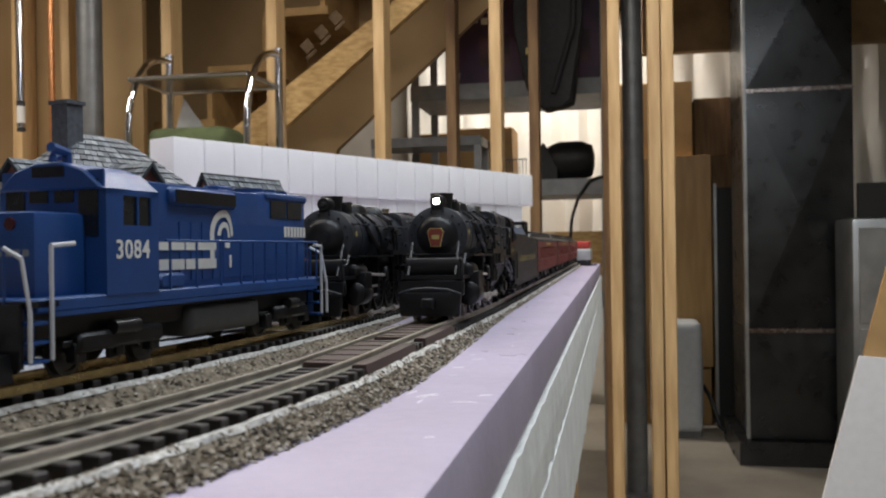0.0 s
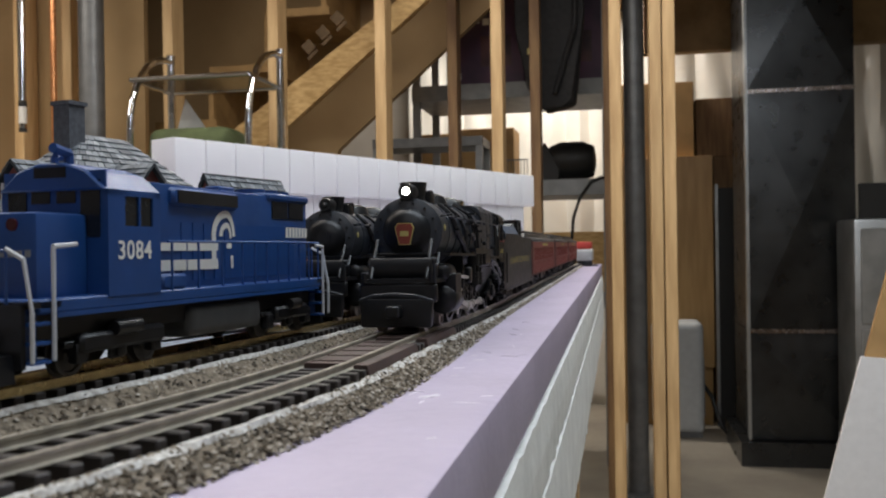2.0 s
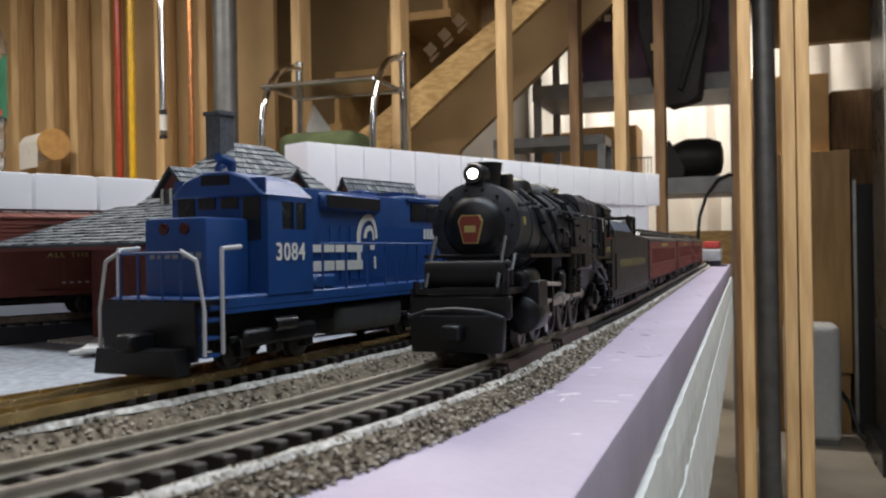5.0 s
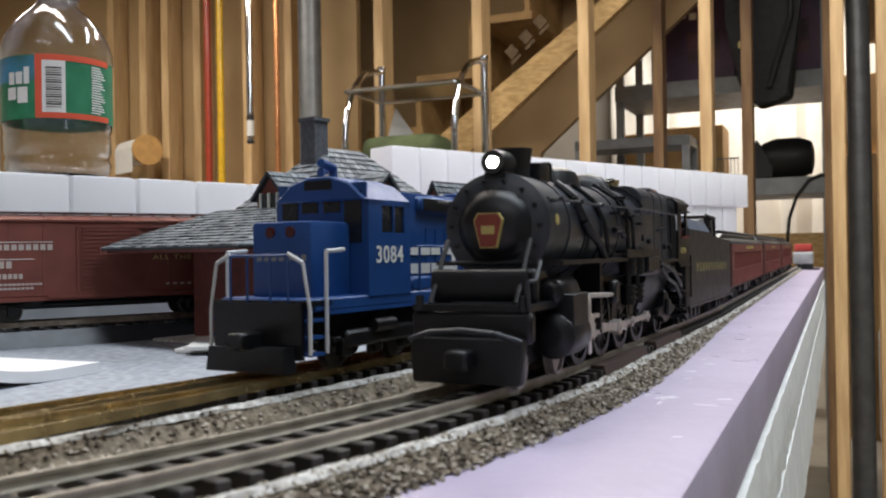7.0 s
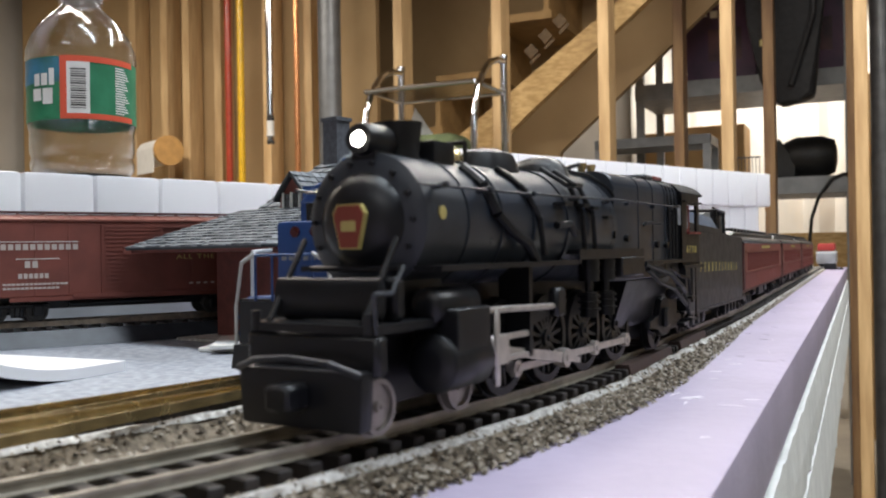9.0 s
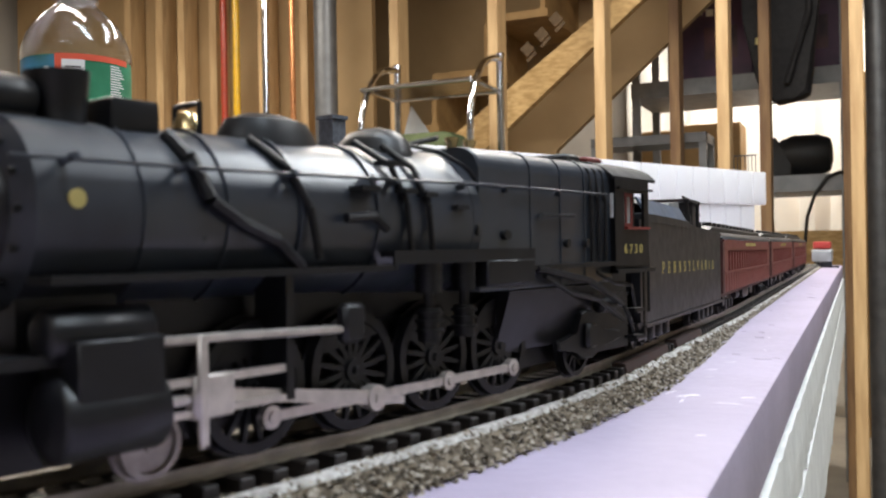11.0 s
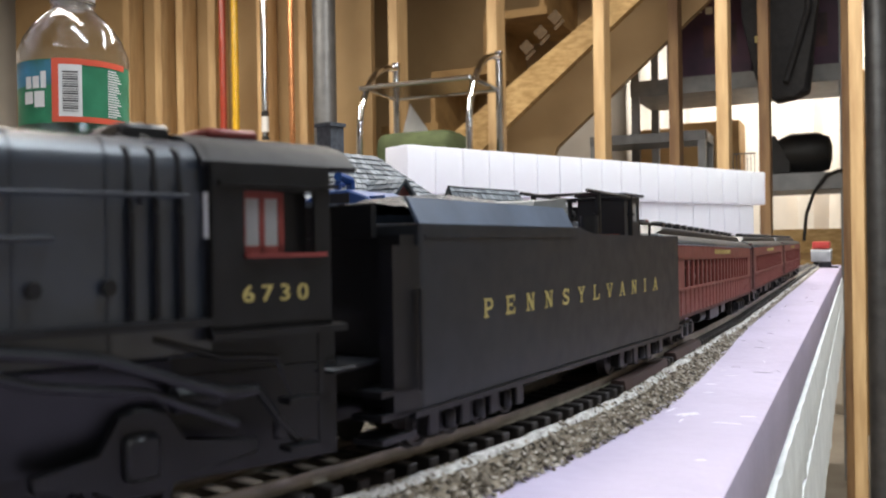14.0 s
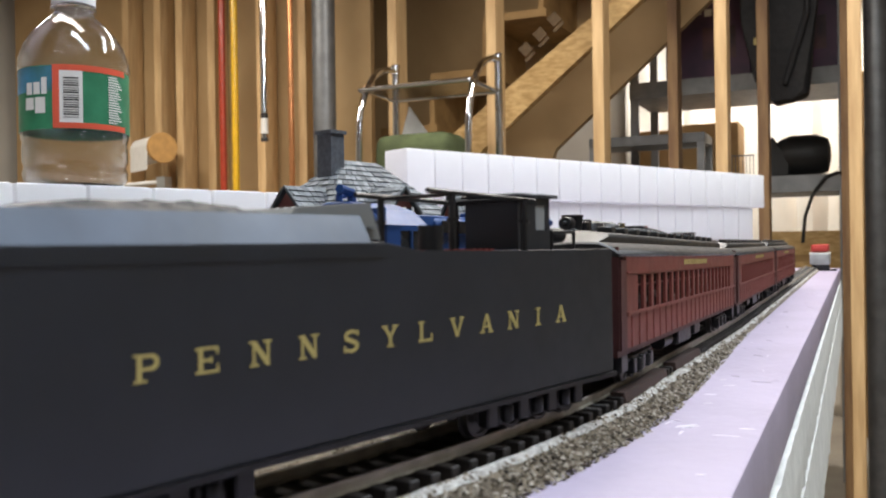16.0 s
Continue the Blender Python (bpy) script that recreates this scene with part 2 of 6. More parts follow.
# ---------------------------------------------------------------- the room
def room():
    b = box(bmnew(), -3.7, 2.7, -2.6, 5.7, FLOOR - .1, FLOOR)
    tagged(part("floor", b, M["concrete"], smooth=False), "bare stained grey concrete basement floor", "floor", kind="structure")
    b = box(bmnew(), -3.7, 2.7, -2.6, 5.7, CEIL + .25, CEIL + .3)
    for i in range(21):
        y = -2.5 + i * .406
        box(b, -3.7, 2.7, y, y + .04, CEIL, CEIL + .25)
    tagged(part("ceiling", b, M["joist"], smooth=False), "open wooden floor joists and deck overhead", "ceiling", kind="structure")
    for n, a in (("wall_west", (-3.8, -3.7, -2.6, 5.7)), ("wall_east", (2.7, 2.8, -2.6, 5.7)), ("wall_south", (-3.8, 2.8, -2.7, -2.6)), ("wall_north", (-3.8, 2.8, 5.7, 5.8))):
        b = box(bmnew(), *a, FLOOR - .1, CEIL + .3)
        tagged(part(n, b, M["wall"], smooth=False), "rough bare concrete basement wall", "wall", kind="structure")
    # insulation wrapped in white plastic sheeting along the far wall
    b = bmnew()
    nx, nz = 130, 36
    vs = [[b.verts.new((-1.2 + 3.6 * i / nx, 5.52 + .035 * noise.noise((i * .35, k * .08, 0)) + .012 * math.sin(i * 1.1 + 2 * noise.noise((k * .2, i * .1, 4))),
                        FLOOR + 2.4 * k / nz)) for k in range(nz + 1)] for i in range(nx + 1)]
    for i in range(nx):
        for k in range(nz):
            b.faces.new((vs[i][k], vs[i + 1][k], vs[i + 1][k + 1], vs[i][k + 1]))
    o = tagged(part("insulation_sheeting", b, M["poly"]), "wrinkled white plastic sheeting over wall insulation", "wall covering", kind="structure")
    sol = o.modifiers.new("thick", "SOLIDIFY")
    sol.thickness = .02
    # brown panel behind the stairs
    b = extrude_poly(bmnew(), [(-3.6, FLOOR), (-1.55, FLOOR), (-1.06, .455), (-.30, 1.105), (-.30, CEIL), (-3.6, CEIL)], "y", 3.62, 3.66)
    tagged(part("wall_stairwell", b, M["kraft"], smooth=False), "brown kraft-paper backed panel wall behind the stairs", "wall", kind="structure")
    b = box(bmnew(), .25, 1.6, 4.72, 4.80, 1.02, CEIL + .01)
    tagged(part("header_beam", b, M["joist"], smooth=False), "dropped wooden header beam under the joists", "beam", kind="structure")
    b = box(bmnew(), -3.6, -1.62, 3.02, 3.05, FLOOR, CEIL)
    tagged(part("wall_partition", b, M["kraft"], smooth=False), "brown panelling fixed behind bare wooden studs", "wall", kind="structure")


def stud(x, y, w=.038, d=.089, material="stud", label="bare pine wall stud, floor to ceiling", z0=FLOOR, z1=CEIL):
    b = bevel(box(bmnew(), -w / 2, w / 2, -d / 2, d / 2, z0, z1), .002, 1)
    o = tagged(part("wall_stud", b, M[material]), label, "stud", group="wall studs")
    o.matrix_world = pose(x, y, 0)
    return o


def studs():
    for x in (-1.475, -1.075, -.687, -.287, .101):
        stud(x, 2.97)
    stud(.226, 2.93, w=.038)
    stud(.268, 2.93, w=.038)
    for x in (-1.88, -2.50, -2.62, -2.80, -2.33, -2.08):
        stud(x, 2.97)
    for x in (-.52, -.20, .075):
        stud(x, 3.42, material="stud_dark", label="dark weathered wall stud, floor to ceiling")
    b = box(bmnew(), -3.6, .29, 2.925, 3.015, FLOOR, FLOOR + .038)
    tagged(part("bottom_plate", b, M["stud"], smooth=False), "pine bottom plate of the stud wall", "plate", kind="structure")


def stairs():
    t = thing("staircase", "unpainted wooden basement staircase with open underside", "stairs")
    # slope: rises towards +x
    k = .88

    def stringer(y0, y1, name):
        x0, x1 = -2.6, .15
        z = lambda x: .637 + k * (x + 1.05)
        pts = [(x0, z(x0)), (x1, z(x1)), (x1, z(x1) + .323), (x0, z(x0) + .323)]
        pts = [(x, max(FLOOR, min(CEIL, zz))) for x, zz in pts]
        return part(name, bevel(extrude_poly(bmnew(), pts, "y", y0, y1), .002, 1), M["osb"], t)
    s = stringer(3.12, 3.16, "stringer")
    # stamped marks on the near stringer
    for dx in (0, .075, .15):
        b = bmnew()
        box(b, -.026, .022, 0, .002, -.030, -.018)
        box(b, -.014, .026, 0, .002, -.012, .030)
        o = part("stamp_mark", b, M["ink"], s)
        o.matrix_basis = pose(-1.01 + dx * .75, 3.1175, .77 + dx * .66, 0, -41, 0)
    for i in range(12):
        x = -2.45 + i * .23
        z = .637 + k * (x + 1.05) + .12
        if z + .2 > CEIL or z < FLOOR:
            continue
        part("tread", box(bmnew(), x - .13, x + .125, 3.165, 3.612, z + .17, z + .2), M["tread"], t)
        part("riser", box(bmnew(), x + .095, x + .115, 3.165, 3.612, z + .2, z + .37), M["tread"], t)


def pipes():
    def pipe(name, x, y, r, m, z0, z1, label):
        b = cyl(bmnew(), (x, y, z0), (x, y, z1), r, 16)
        return tagged(part(name, b, M[m]), label, "pipe")
    pipe("conduit", -1.735, 2.86, .045, "steel", FLOOR, CEIL, "grey steel waste pipe, floor to ceiling")
    pipe("copper_pipe", -1.915, 2.90, .011, "copper", FLOOR, CEIL, "copper water pipe fixed to a stud")
    pipe("red_pipe", -2.235, 2.88, .014, "redpipe", FLOOR, CEIL, "glossy red plastic water pipe")
    pipe("yellow_pipe", -2.165, 2.87, .014, "yellowpipe", FLOOR, CEIL, "glossy yellow gas pipe")
    t = thing("silver_rod", "bright metal rod with a stickered lower end", "rod", pose(-2.0, 2.84, 0))
    part("rod", cyl(bmnew(), (0, 0, .48), (0, 0, CEIL), .014, 12), M["chrome"], t)
    part("sticker", cyl(bmnew(), (0, 0, .50), (0, 0, .56), .0146, 12), M["paper"], t)
    part("rubber_end", cyl(bmnew(), (0, 0, .47), (0, 0, .482), .015, 12), M["rubber"], t)
    part("rubber_band", cyl(bmnew(), (0, 0, .56), (0, 0, .58), .0148, 12), M["rubber"], t)
    t = thing("steel_column", "dark grey steel support column", "column", pose(.172, 3.55, 0))
    part("shaft", cyl(bmnew(), (0, 0, FLOOR + .012), (0, 0, CEIL), .040, 20), M["steel"], t)
    part("base_plate", box(bmnew(), -.08, .08, -.08, .08, FLOOR, FLOOR + .012), M["steel"], t)


def cart():
    t = thing("chrome_trolley", "chrome-framed trolley with smoked shelves and arched sides", "trolley")
    xa, xb, yb, yf = -1.352, -.968, 2.72, 2.42
    for x in (xa, xb):
        part("post", cyl(bmnew(), (x, yb, FLOOR), (x, yb, .672), .013, 14), M["chrome"], t)
        part("post_cap", cyl(bmnew(), (x, yb, .672), (x, yb, .682), .015, 14), M["chrome"], t)
        xf = x
        pts = [(xf, yb, .66)]
        for i in range(9):
            a = radians(90 - i * 90 / 8)
            pts.append((xf, yf + .04 + (yb - yf - .04) * (1 - math.cos(a)) * 0 + (yb - .02 - yf - .04) * (1 - math.sin(radians(i * 90 / 8))), .40 + .26 * math.cos(radians(i * 90 / 8))))
        pts += [(xf, yf + .03, .1), (xf, yf + .03, FLOOR)]
        part("arched_leg", tube(bmnew(), pts, .011, 10), M["chrome"], t)
    sh = part("shelf", box(bmnew(), xa, xb, yf + .05, yb, .555, .561), M["glass_shelf"], t)
    b = bmnew()
    for p, q in (((xa, yf + .05), (xb, yf + .05)), ((xa, yb), (xb, yb)), ((xa, yf + .05), (xa, yb)), ((xb, yf + .05), (xb, yb))):
        cyl(b, (*p, .557), (*q, .557), .008, 8)
    part("rim", b, M["chrome"], sh)
    part("shelf", box(bmnew(), xa, xb, yf + .05, yb, .14, .146), M["glass_shelf"], t)
    # a cloth bundle and paper on the lower shelf
    b = bevel(box(bmnew(), -1.33, -1.05, 2.5, 2.68, .1465, .415), .05, 3)
    tagged(part("folded_cloth", b, M["green"]), "folded green cloth bundle on the trolley", "cloth")
    b = bmnew()
    extrude_poly(b, [(-1.27, .4155), (-1.17, .4155), (-1.24, .515)], "y", 2.60, 2.603)
    tagged(part("paper_sheet", b, M["paper"]), "folded sheet of white paper on the green bundle", "paper")


def shelving():
    t = thing("metal_shelving", "grey metal shelving unit loaded with boxes", "shelving")
    for x in (-.80, .06):
        for y in (3.98, 4.42):
            part("post", box(bmnew(), x - .018, x + .018, y - .002, y + .018, FLOOR, 1.2), M["shelfgrey"], t)
    for z in (.70, .255, -.25):
        part("shelf_board", box(bmnew(), -.82, .08, 3.97, 4.45, z, z + .07), M["shelfgrey"], t)
    # second low unit in front
    t = thing("low_shelving", "low black metal shelf rack", "shelving")
    for x in (-.92, -.47):
        for y in (3.72, 3.93):
            part("post", box(bmnew(), x - .015, x + .015, y - .015, y + .015, FLOOR, .50), M["shelfgrey"], t)
    part("shelf_board", box(bmnew(), -.935, -.455, 3.70, 3.95, .46, .50), M["steel"], t)
    part("shelf_board", box(bmnew(), -.935, -.455, 3.70, 3.95, .20, .23), M["steel"], t)
    for x0, x1, lab, num in ((-.66, -.30, "dark purple printed carton on the top shelf", "3"), (-.29, .05, "dark plum printed carton on the top shelf", "4")):
        t = thing("printed_carton", lab, "box", pose((x0 + x1) / 2, 4.2, .7705))
        part("carton_body", bevel(box(bmnew(), -(x1 - x0) / 2, (x1 - x0) / 2, -.2, .2, 0, .42), .004, 1), M["purple"], t)
        text_part(num, .055, M["cream"], t, pose(-.12, -.2012, .04, 90, 0, 0), "numeral")
        b = bmnew()
        for i in range(4):
            box(b, -.1 + i * .045, -.1 + i * .045 + .03, -.2015, -.2003, .27 + (i % 2) * .01, .30)
        part("printed_line", b, M["cream"], t)
        part("printed_picture", box(bmnew(), -.02, .12, -.2012, -.2002, .08, .22), mat("printed_picture", (.12, .05, .06), .5, col2=(.03, .015, .03), scale=9), t)
    for x0, x1, y, z0, z1 in ((-.93, -.72, 4.6, .41, .63), (-.70, -.42, 4.6, .41, .65)):
        b = bevel(box(bmnew(), x0, x1, y, y + .25, -.2, z1), .004, 1)
        tagged(part("cardboard_box", b, M["carton"]), "plain brown cardboard box with hand holes", "box", group="cardboard boxes")
    # things on the middle shelf
    b = lathe(bmnew(), [(-.11, .03), (-.10, .07), (-.05, .09), (.05, .09), (.10, .07), (.11, .03)], (-.10, 4.1, .415), "x", 20)
    tagged(part("round_case", b, M["rubber"]), "dark rounded case lying on the shelf", "case")
    b = bmnew()
    extrude_poly(b, [(-.28, .327), (-.15, .327), (-.15, .40), (-.22, .50)], "y", 4.02, 4.2)
    tagged(part("black_case", bevel(b, .006, 1), M["rubber"]), "angular black case on the grey shelf", "case")
    t = thing("wire_rack", "small wire rack on the grey shelf", "rack", pose(-.36, 4.06, .327))
    for i in range(9):
        part("wire", cyl(bmnew(), (-.06 + i * .015, 0, 0), (-.06 + i * .015, 0, .10), .002, 6), M["steel"], t)
    part("rail", cyl(bmnew(), (-.065, 0, .10), (.065, 0, .10), .003, 6), M["steel"], t)
    t = thing("wooden_crate", "open wooden slatted crate on the lower shelf", "crate", pose(-.1, 4.2, -.1795))
    part("crate_side", box(bmnew(), -.15, .15, -.15, -.13, 0, .27), M["osb"], t)
    part("crate_side", box(bmnew(), -.15, .15, .13, .15, 0, .27), M["osb"], t)
    part("crate_end", box(bmnew(), -.15, -.13, -.13, .13, 0, .27), M["osb"], t)
    part("crate_end", box(bmnew(), .13, .15, -.13, .13, 0, .27), M["osb"], t)
    part("crate_slot", box(bmnew(), -.08, .08, -.153, -.1505, .14, .17), M["tread"], t)
    # hanging black sports bag
    t = thing("hanging_bag", "black nylon sports bag hanging from the joists", "bag", pose(-.155, 3.62, 0))
    b = extrude_poly(bmnew(), [(-.15, CEIL), (.14, CEIL), (.135, .95), (.10, .60), (.045, .585), (-.02, .57), (-.09, .66), (-.14, .9)], "y", -.06, .06)
    part("bag_body", bevel(b, .02, 2), M["cloth"], t)
    part("racket_grip", cyl(bmnew(), (-.055, -.08, .93), (-.055, -.08, 1.4), .018, 12), M["white"], t, "white wrapped handle")
    part("tag", box(bmnew(), -.09, -.05, -.066, -.063, .80, .825), M["gold"], t, "yellow stitched tag")
    part("strap", tube(bmnew(), [(.12, -.07, CEIL), (.10, -.08, .9), (.02, -.075, .64)], .012, 8), M["cloth"], t)
    # cable
    b = tube(bmnew(), [(-.10, 3.963, .04), (-.09, 3.963, .15), (-.06, 3.963, .24), (-.01, 3.963, .31), (.04, 3.963, .33), (.09, 3.963, .30)], .007, 8)
    tagged(part("cable", b, M["rubber"]), "black cable looping down over the shelf edge", "cable")


def utility():
    t = thing("furnace_plenum", "galvanized sheet-metal furnace plenum with cross-broken panels", "furnace duct")
    x0, x1, y0, y1 = .672, 1.115, 4.10, 4.62

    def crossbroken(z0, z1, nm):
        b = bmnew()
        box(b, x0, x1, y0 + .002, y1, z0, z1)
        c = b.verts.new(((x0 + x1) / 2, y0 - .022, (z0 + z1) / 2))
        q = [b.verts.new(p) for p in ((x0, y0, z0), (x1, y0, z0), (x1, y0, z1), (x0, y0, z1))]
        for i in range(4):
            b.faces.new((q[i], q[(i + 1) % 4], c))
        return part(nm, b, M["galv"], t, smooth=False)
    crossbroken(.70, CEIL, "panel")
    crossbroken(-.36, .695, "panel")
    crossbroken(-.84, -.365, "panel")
    for z in (.697, -.362):
        part("tape_seam", box(bmnew(), x0 - .003, x1 + .003, y0 - .006, y0 - .001, z - .009, z + .009), M["foiltape"], t, "crumpled foil tape")
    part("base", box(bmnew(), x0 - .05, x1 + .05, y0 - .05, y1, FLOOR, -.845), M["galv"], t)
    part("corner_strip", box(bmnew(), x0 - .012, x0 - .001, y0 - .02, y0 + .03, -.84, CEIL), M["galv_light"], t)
    t = thing("furnace_cabinet", "plain grey furnace cabinet standing on the floor", "furnace")
    part("casing", bevel(box(bmnew(), 1.02, 1.5, 3.755, 4.05, FLOOR, .12), .02, 2), M["galv_light"], t)
    part("access_panel", bevel(box(bmnew(), 1.045, 1.47, 3.748, 3.7555, FLOOR + .06, -.32), .003, 1), M["galv_light"], t)
    part("access_panel", bevel(box(bmnew(), 1.045, 1.47, 3.748, 3.7555, -.30, .08), .003, 1), M["galv_light"], t)
    b = box(bmnew(), 1.05, 1.16, 3.72, 3.749, .13, .27)
    tagged(part("control_box", b, M["rubber"]), "small black control box", "box").matrix_world = pose(0, .05, -.01)
    b = tube(bmnew(), [(1.06, 3.7, CEIL), (1.09, 3.68, 1.15), (1.13, 3.67, 1.03), (1.22, 3.66, .92), (1.36, 3.66, .80), (1.48, 3.68, .55), (1.48, 3.80, .12)], .05, 14)
    tagged(part("duct_hose", b, M["poly"]), "wrinkled white flexible duct hose", "hose")
    # cabinet, cartons, framed panel
    t = thing("laminate_cabinet", "woodgrain laminate wardrobe cabinet", "cabinet", pose(.30, 4.9, 0))
    part("carcass", box(bmnew(), -.22, .305, .02, .45, -.64, .50), M["maple"], t)
    part("plinth", box(bmnew(), -.21, .295, .04, .44, FLOOR, -.642), M["maple"], t)
    part("door", bevel(box(bmnew(), -.217, .302, -.002, .0185, -.635, .497), .002, 1), M["maple"], t)
    b = bevel(box(bmnew(), .09, .515, 4.95, 5.25, .5005, .905), .004, 1)
    tagged(part("cardboard_box", b, M["carton"]), "large brown cardboard box on the cabinet", "box", group="cardboard boxes")
    b = bevel(box(bmnew(), .53, .74, 5.02, 5.3, .5005, .82), .004, 1)
    tagged(part("dark_box", b, M["stud_dark"]), "dark brown box beside the carton", "box")
    o = tagged(part("box_stand", box(bmnew(), .62, .76, 5.02, 5.3, FLOOR, .50), M["stud_dark"]), "dark narrow cupboard beside the cabinet", "cupboard")
    t = thing("framed_panel", "dark framed panel leaning against the cupboard", "panel", pose(.655, 4.86, 0))
    part("panel", box(bmnew(), -.03, .05, 0, .01, FLOOR, .32), M["rubber"], t)
    part("frame", box(bmnew(), -.045, -.031, -.004, .012, FLOOR, .34), M["galv_light"], t)
    # dehumidifier
    t = thing("dehumidifier", "off-white portable dehumidifier on the floor", "appliance", pose(.43, 4.72, FLOOR))
    part("body", bevel(box(bmnew(), -.16, .09, -.12, .14, .02, .58), .04, 4), M["applwhite"], t)
    part("base", box(bmnew(), -.15, .08, -.11, .13, 0, .03), M["steel"], t)
    part("grille", box(bmnew(), .0905, .094, -.09, .1, .1, .4), M["shelfgrey"], t)
    b = tube(bmnew(), [(.525, 4.72, FLOOR + .25), (.56, 4.68, FLOOR + .2), (.60, 4.6, FLOOR + .06), (.66, 4.5, FLOOR + .012), (.76, 4.3, FLOOR + .012), (.62, 4.25, FLOOR + .012)], .011, 8)
    tagged(part("power_cord", b, M["rubber"]), "black power cord on the concrete floor", "cord")
    # white board leaning near the camera's side
    t = thing("white_board", "sheet of white board with a brown board behind it", "board", pose(.735, 2.35, 0))
    b = extrude_poly(bmnew(), [(-.22, FLOOR), (.5, FLOOR), (.5, -.30), (-.045, -.255)], "y", 0, .012)
    part("sheet", b, M["white"], t)
    b = extrude_poly(bmnew(), [(-.02, FLOOR), (.5, FLOOR), (.5, .3), (.06, .1), (-.03, -.25)], "y", .016, .03)
    part("backing_board", b, M["carton"], t)


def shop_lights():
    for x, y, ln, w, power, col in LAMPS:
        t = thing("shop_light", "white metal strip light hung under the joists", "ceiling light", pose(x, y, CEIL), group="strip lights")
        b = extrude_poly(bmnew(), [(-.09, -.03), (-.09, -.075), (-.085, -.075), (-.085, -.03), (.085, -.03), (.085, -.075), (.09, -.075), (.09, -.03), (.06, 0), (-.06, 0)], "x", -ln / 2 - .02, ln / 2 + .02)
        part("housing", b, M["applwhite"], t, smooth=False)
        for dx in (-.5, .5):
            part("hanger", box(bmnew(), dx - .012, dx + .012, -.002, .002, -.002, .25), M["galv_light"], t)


room()
studs()
stairs()
pipes()
cart()
shelving()
utility()
shop_lights()


# ---------------------------------------------------------------- the layout
FT = -.0105  # top of the foam


def sweep(bm, prof, s0, s1, step, line=MAIN, wob=0., seed=0, close=True):
    """A profile of (offset, height) swept along a track's line."""
    n = max(2, int((s1 - s0) / step) + 1)
    rows = []
    for i in range(n + 1):
        s = s0 + (s1 - s0) * i / n
        row = []
        for k, (o, z) in enumerate(prof):
            p, th = path(s, o, line)
            w = Vector((0, 0, 0))
            if wob:
                w = Vector((noise.noise((s * 90, k * 3.1, seed)), 0, .5 * noise.noise((s * 110, k * 5.3, seed + 7)))) * wob
            row.append(bm.verts.new((p.x + w.x, p.y, p.z + z + w.z)))
        rows.append(row)
    m = len(prof)
    for a, b in zip(rows[:-1], rows[1:]):
        for k in range(m if close else m - 1):
            j = (k + 1) % m
            bm.faces.new((a[k], a[j], b[j], b[k]))
    if close:
        bm.faces.new(rows[0])
        bm.faces.new(rows[-1])
    return bm


def table():
    t = thing("layout_table", "pink foam train layout on a white-edged bench", "model railway bench", kind="structure")
    b = bevel(box(bmnew(), -.80, .0655, -.55, 2.02, -.036, FT), .0022, 2)
    part("foam_top", b, M["foam"], t, "pink insulation foam sheet")
    # white foam boards below, with torn edges
    for z0, z1, x1, seed in ((-.074, -.0362, .0668, 1), (-.150, -.0742, .0676, 5)):
        b = bmnew()
        n = 320
        rows = []
        for i in range(n + 1):
            y = -.55 + 2.57 * i / n
            w = .0016 * noise.noise((y * 45, seed, 0)) + .0008 * noise.noise((y * 160, seed, 3))
            zt = z1 + .0018 * noise.noise((y * 60, seed, 9)) - .001
            zb = z0 + .0018 * noise.noise((y * 60, seed, 13))
            rows.append([b.verts.new(p) for p in ((-.8, y, zb), (x1 + w, y, zb), (x1 + w * .5 + .0008, y, (zb + zt) / 2), (x1 + w * .3, y, zt), (-.8, y, zt))])
        for p, q in zip(rows[:-1], rows[1:]):
            for k in range(5):
                b.faces.new((p[k], p[(k + 1) % 5], q[(k + 1) % 5], q[k]))
        b.faces.new(rows[0])
        b.faces.new(rows[-1])
        part("edge_board", b, M["plaster"], t, "rough white edge board", smooth=False)
    part("frame_rail", box(bmnew(), -.8, .045, -.55, 2.02, -.25, -.153), M["stud"], t)
    for x, y in ((-.02, 1.95), (-.76, 1.95), (-.02, -.45), (-.76, -.45), (-.76, .8)):
        part("leg", box(bmnew(), x - .03, x + .03, y - .03, y + .03, FLOOR, -.2505), M["stud"], t)
    # nicks and scratches in the foam skin
    rnd = random.Random(4)
    b = bmnew()
    spots = [(.0445, .262)] * 5 + [(rnd.uniform(.03, .062), rnd.uniform(.16, 1.2)) for i in range(46)]
    for i, (x, y) in enumerate(spots):
        a, l = rnd.uniform(0, 3.14), rnd.uniform(.001, .0045)
        cx, cy = x + rnd.uniform(-.002, .002), y + rnd.uniform(-.002, .002)
        dx, dy, w = l * math.cos(a), l * math.sin(a), rnd.uniform(.0001, .0003)
        z = FT + .00012
        b.faces.new([b.verts.new((cx + sx * dx - sy * w * math.sin(a), cy + sx * dy + sy * w * math.cos(a), z + (.0002 if sy > 0 else 0))) for sx, sy in ((-1, -1), (1, -1), (.7, 1), (-.6, 1))])
    tagged(part("foam_scratch", b, M["scratch"], t, "pale nicks in the foam", smooth=False), kind="stuff")
    # grey ground between the tracks
    b = bmnew()
    sweep(b, [(-.339, FT + .001), (-.339, FT + .0022), (-.015, FT + .0022), (-.015, FT + .001)], -.05, 1.3, .02, SECOND)
    tagged(part("ground_sheet", b, M["greycard"]), "grey granular ground sheet beside the tracks", "ground", kind="structure")


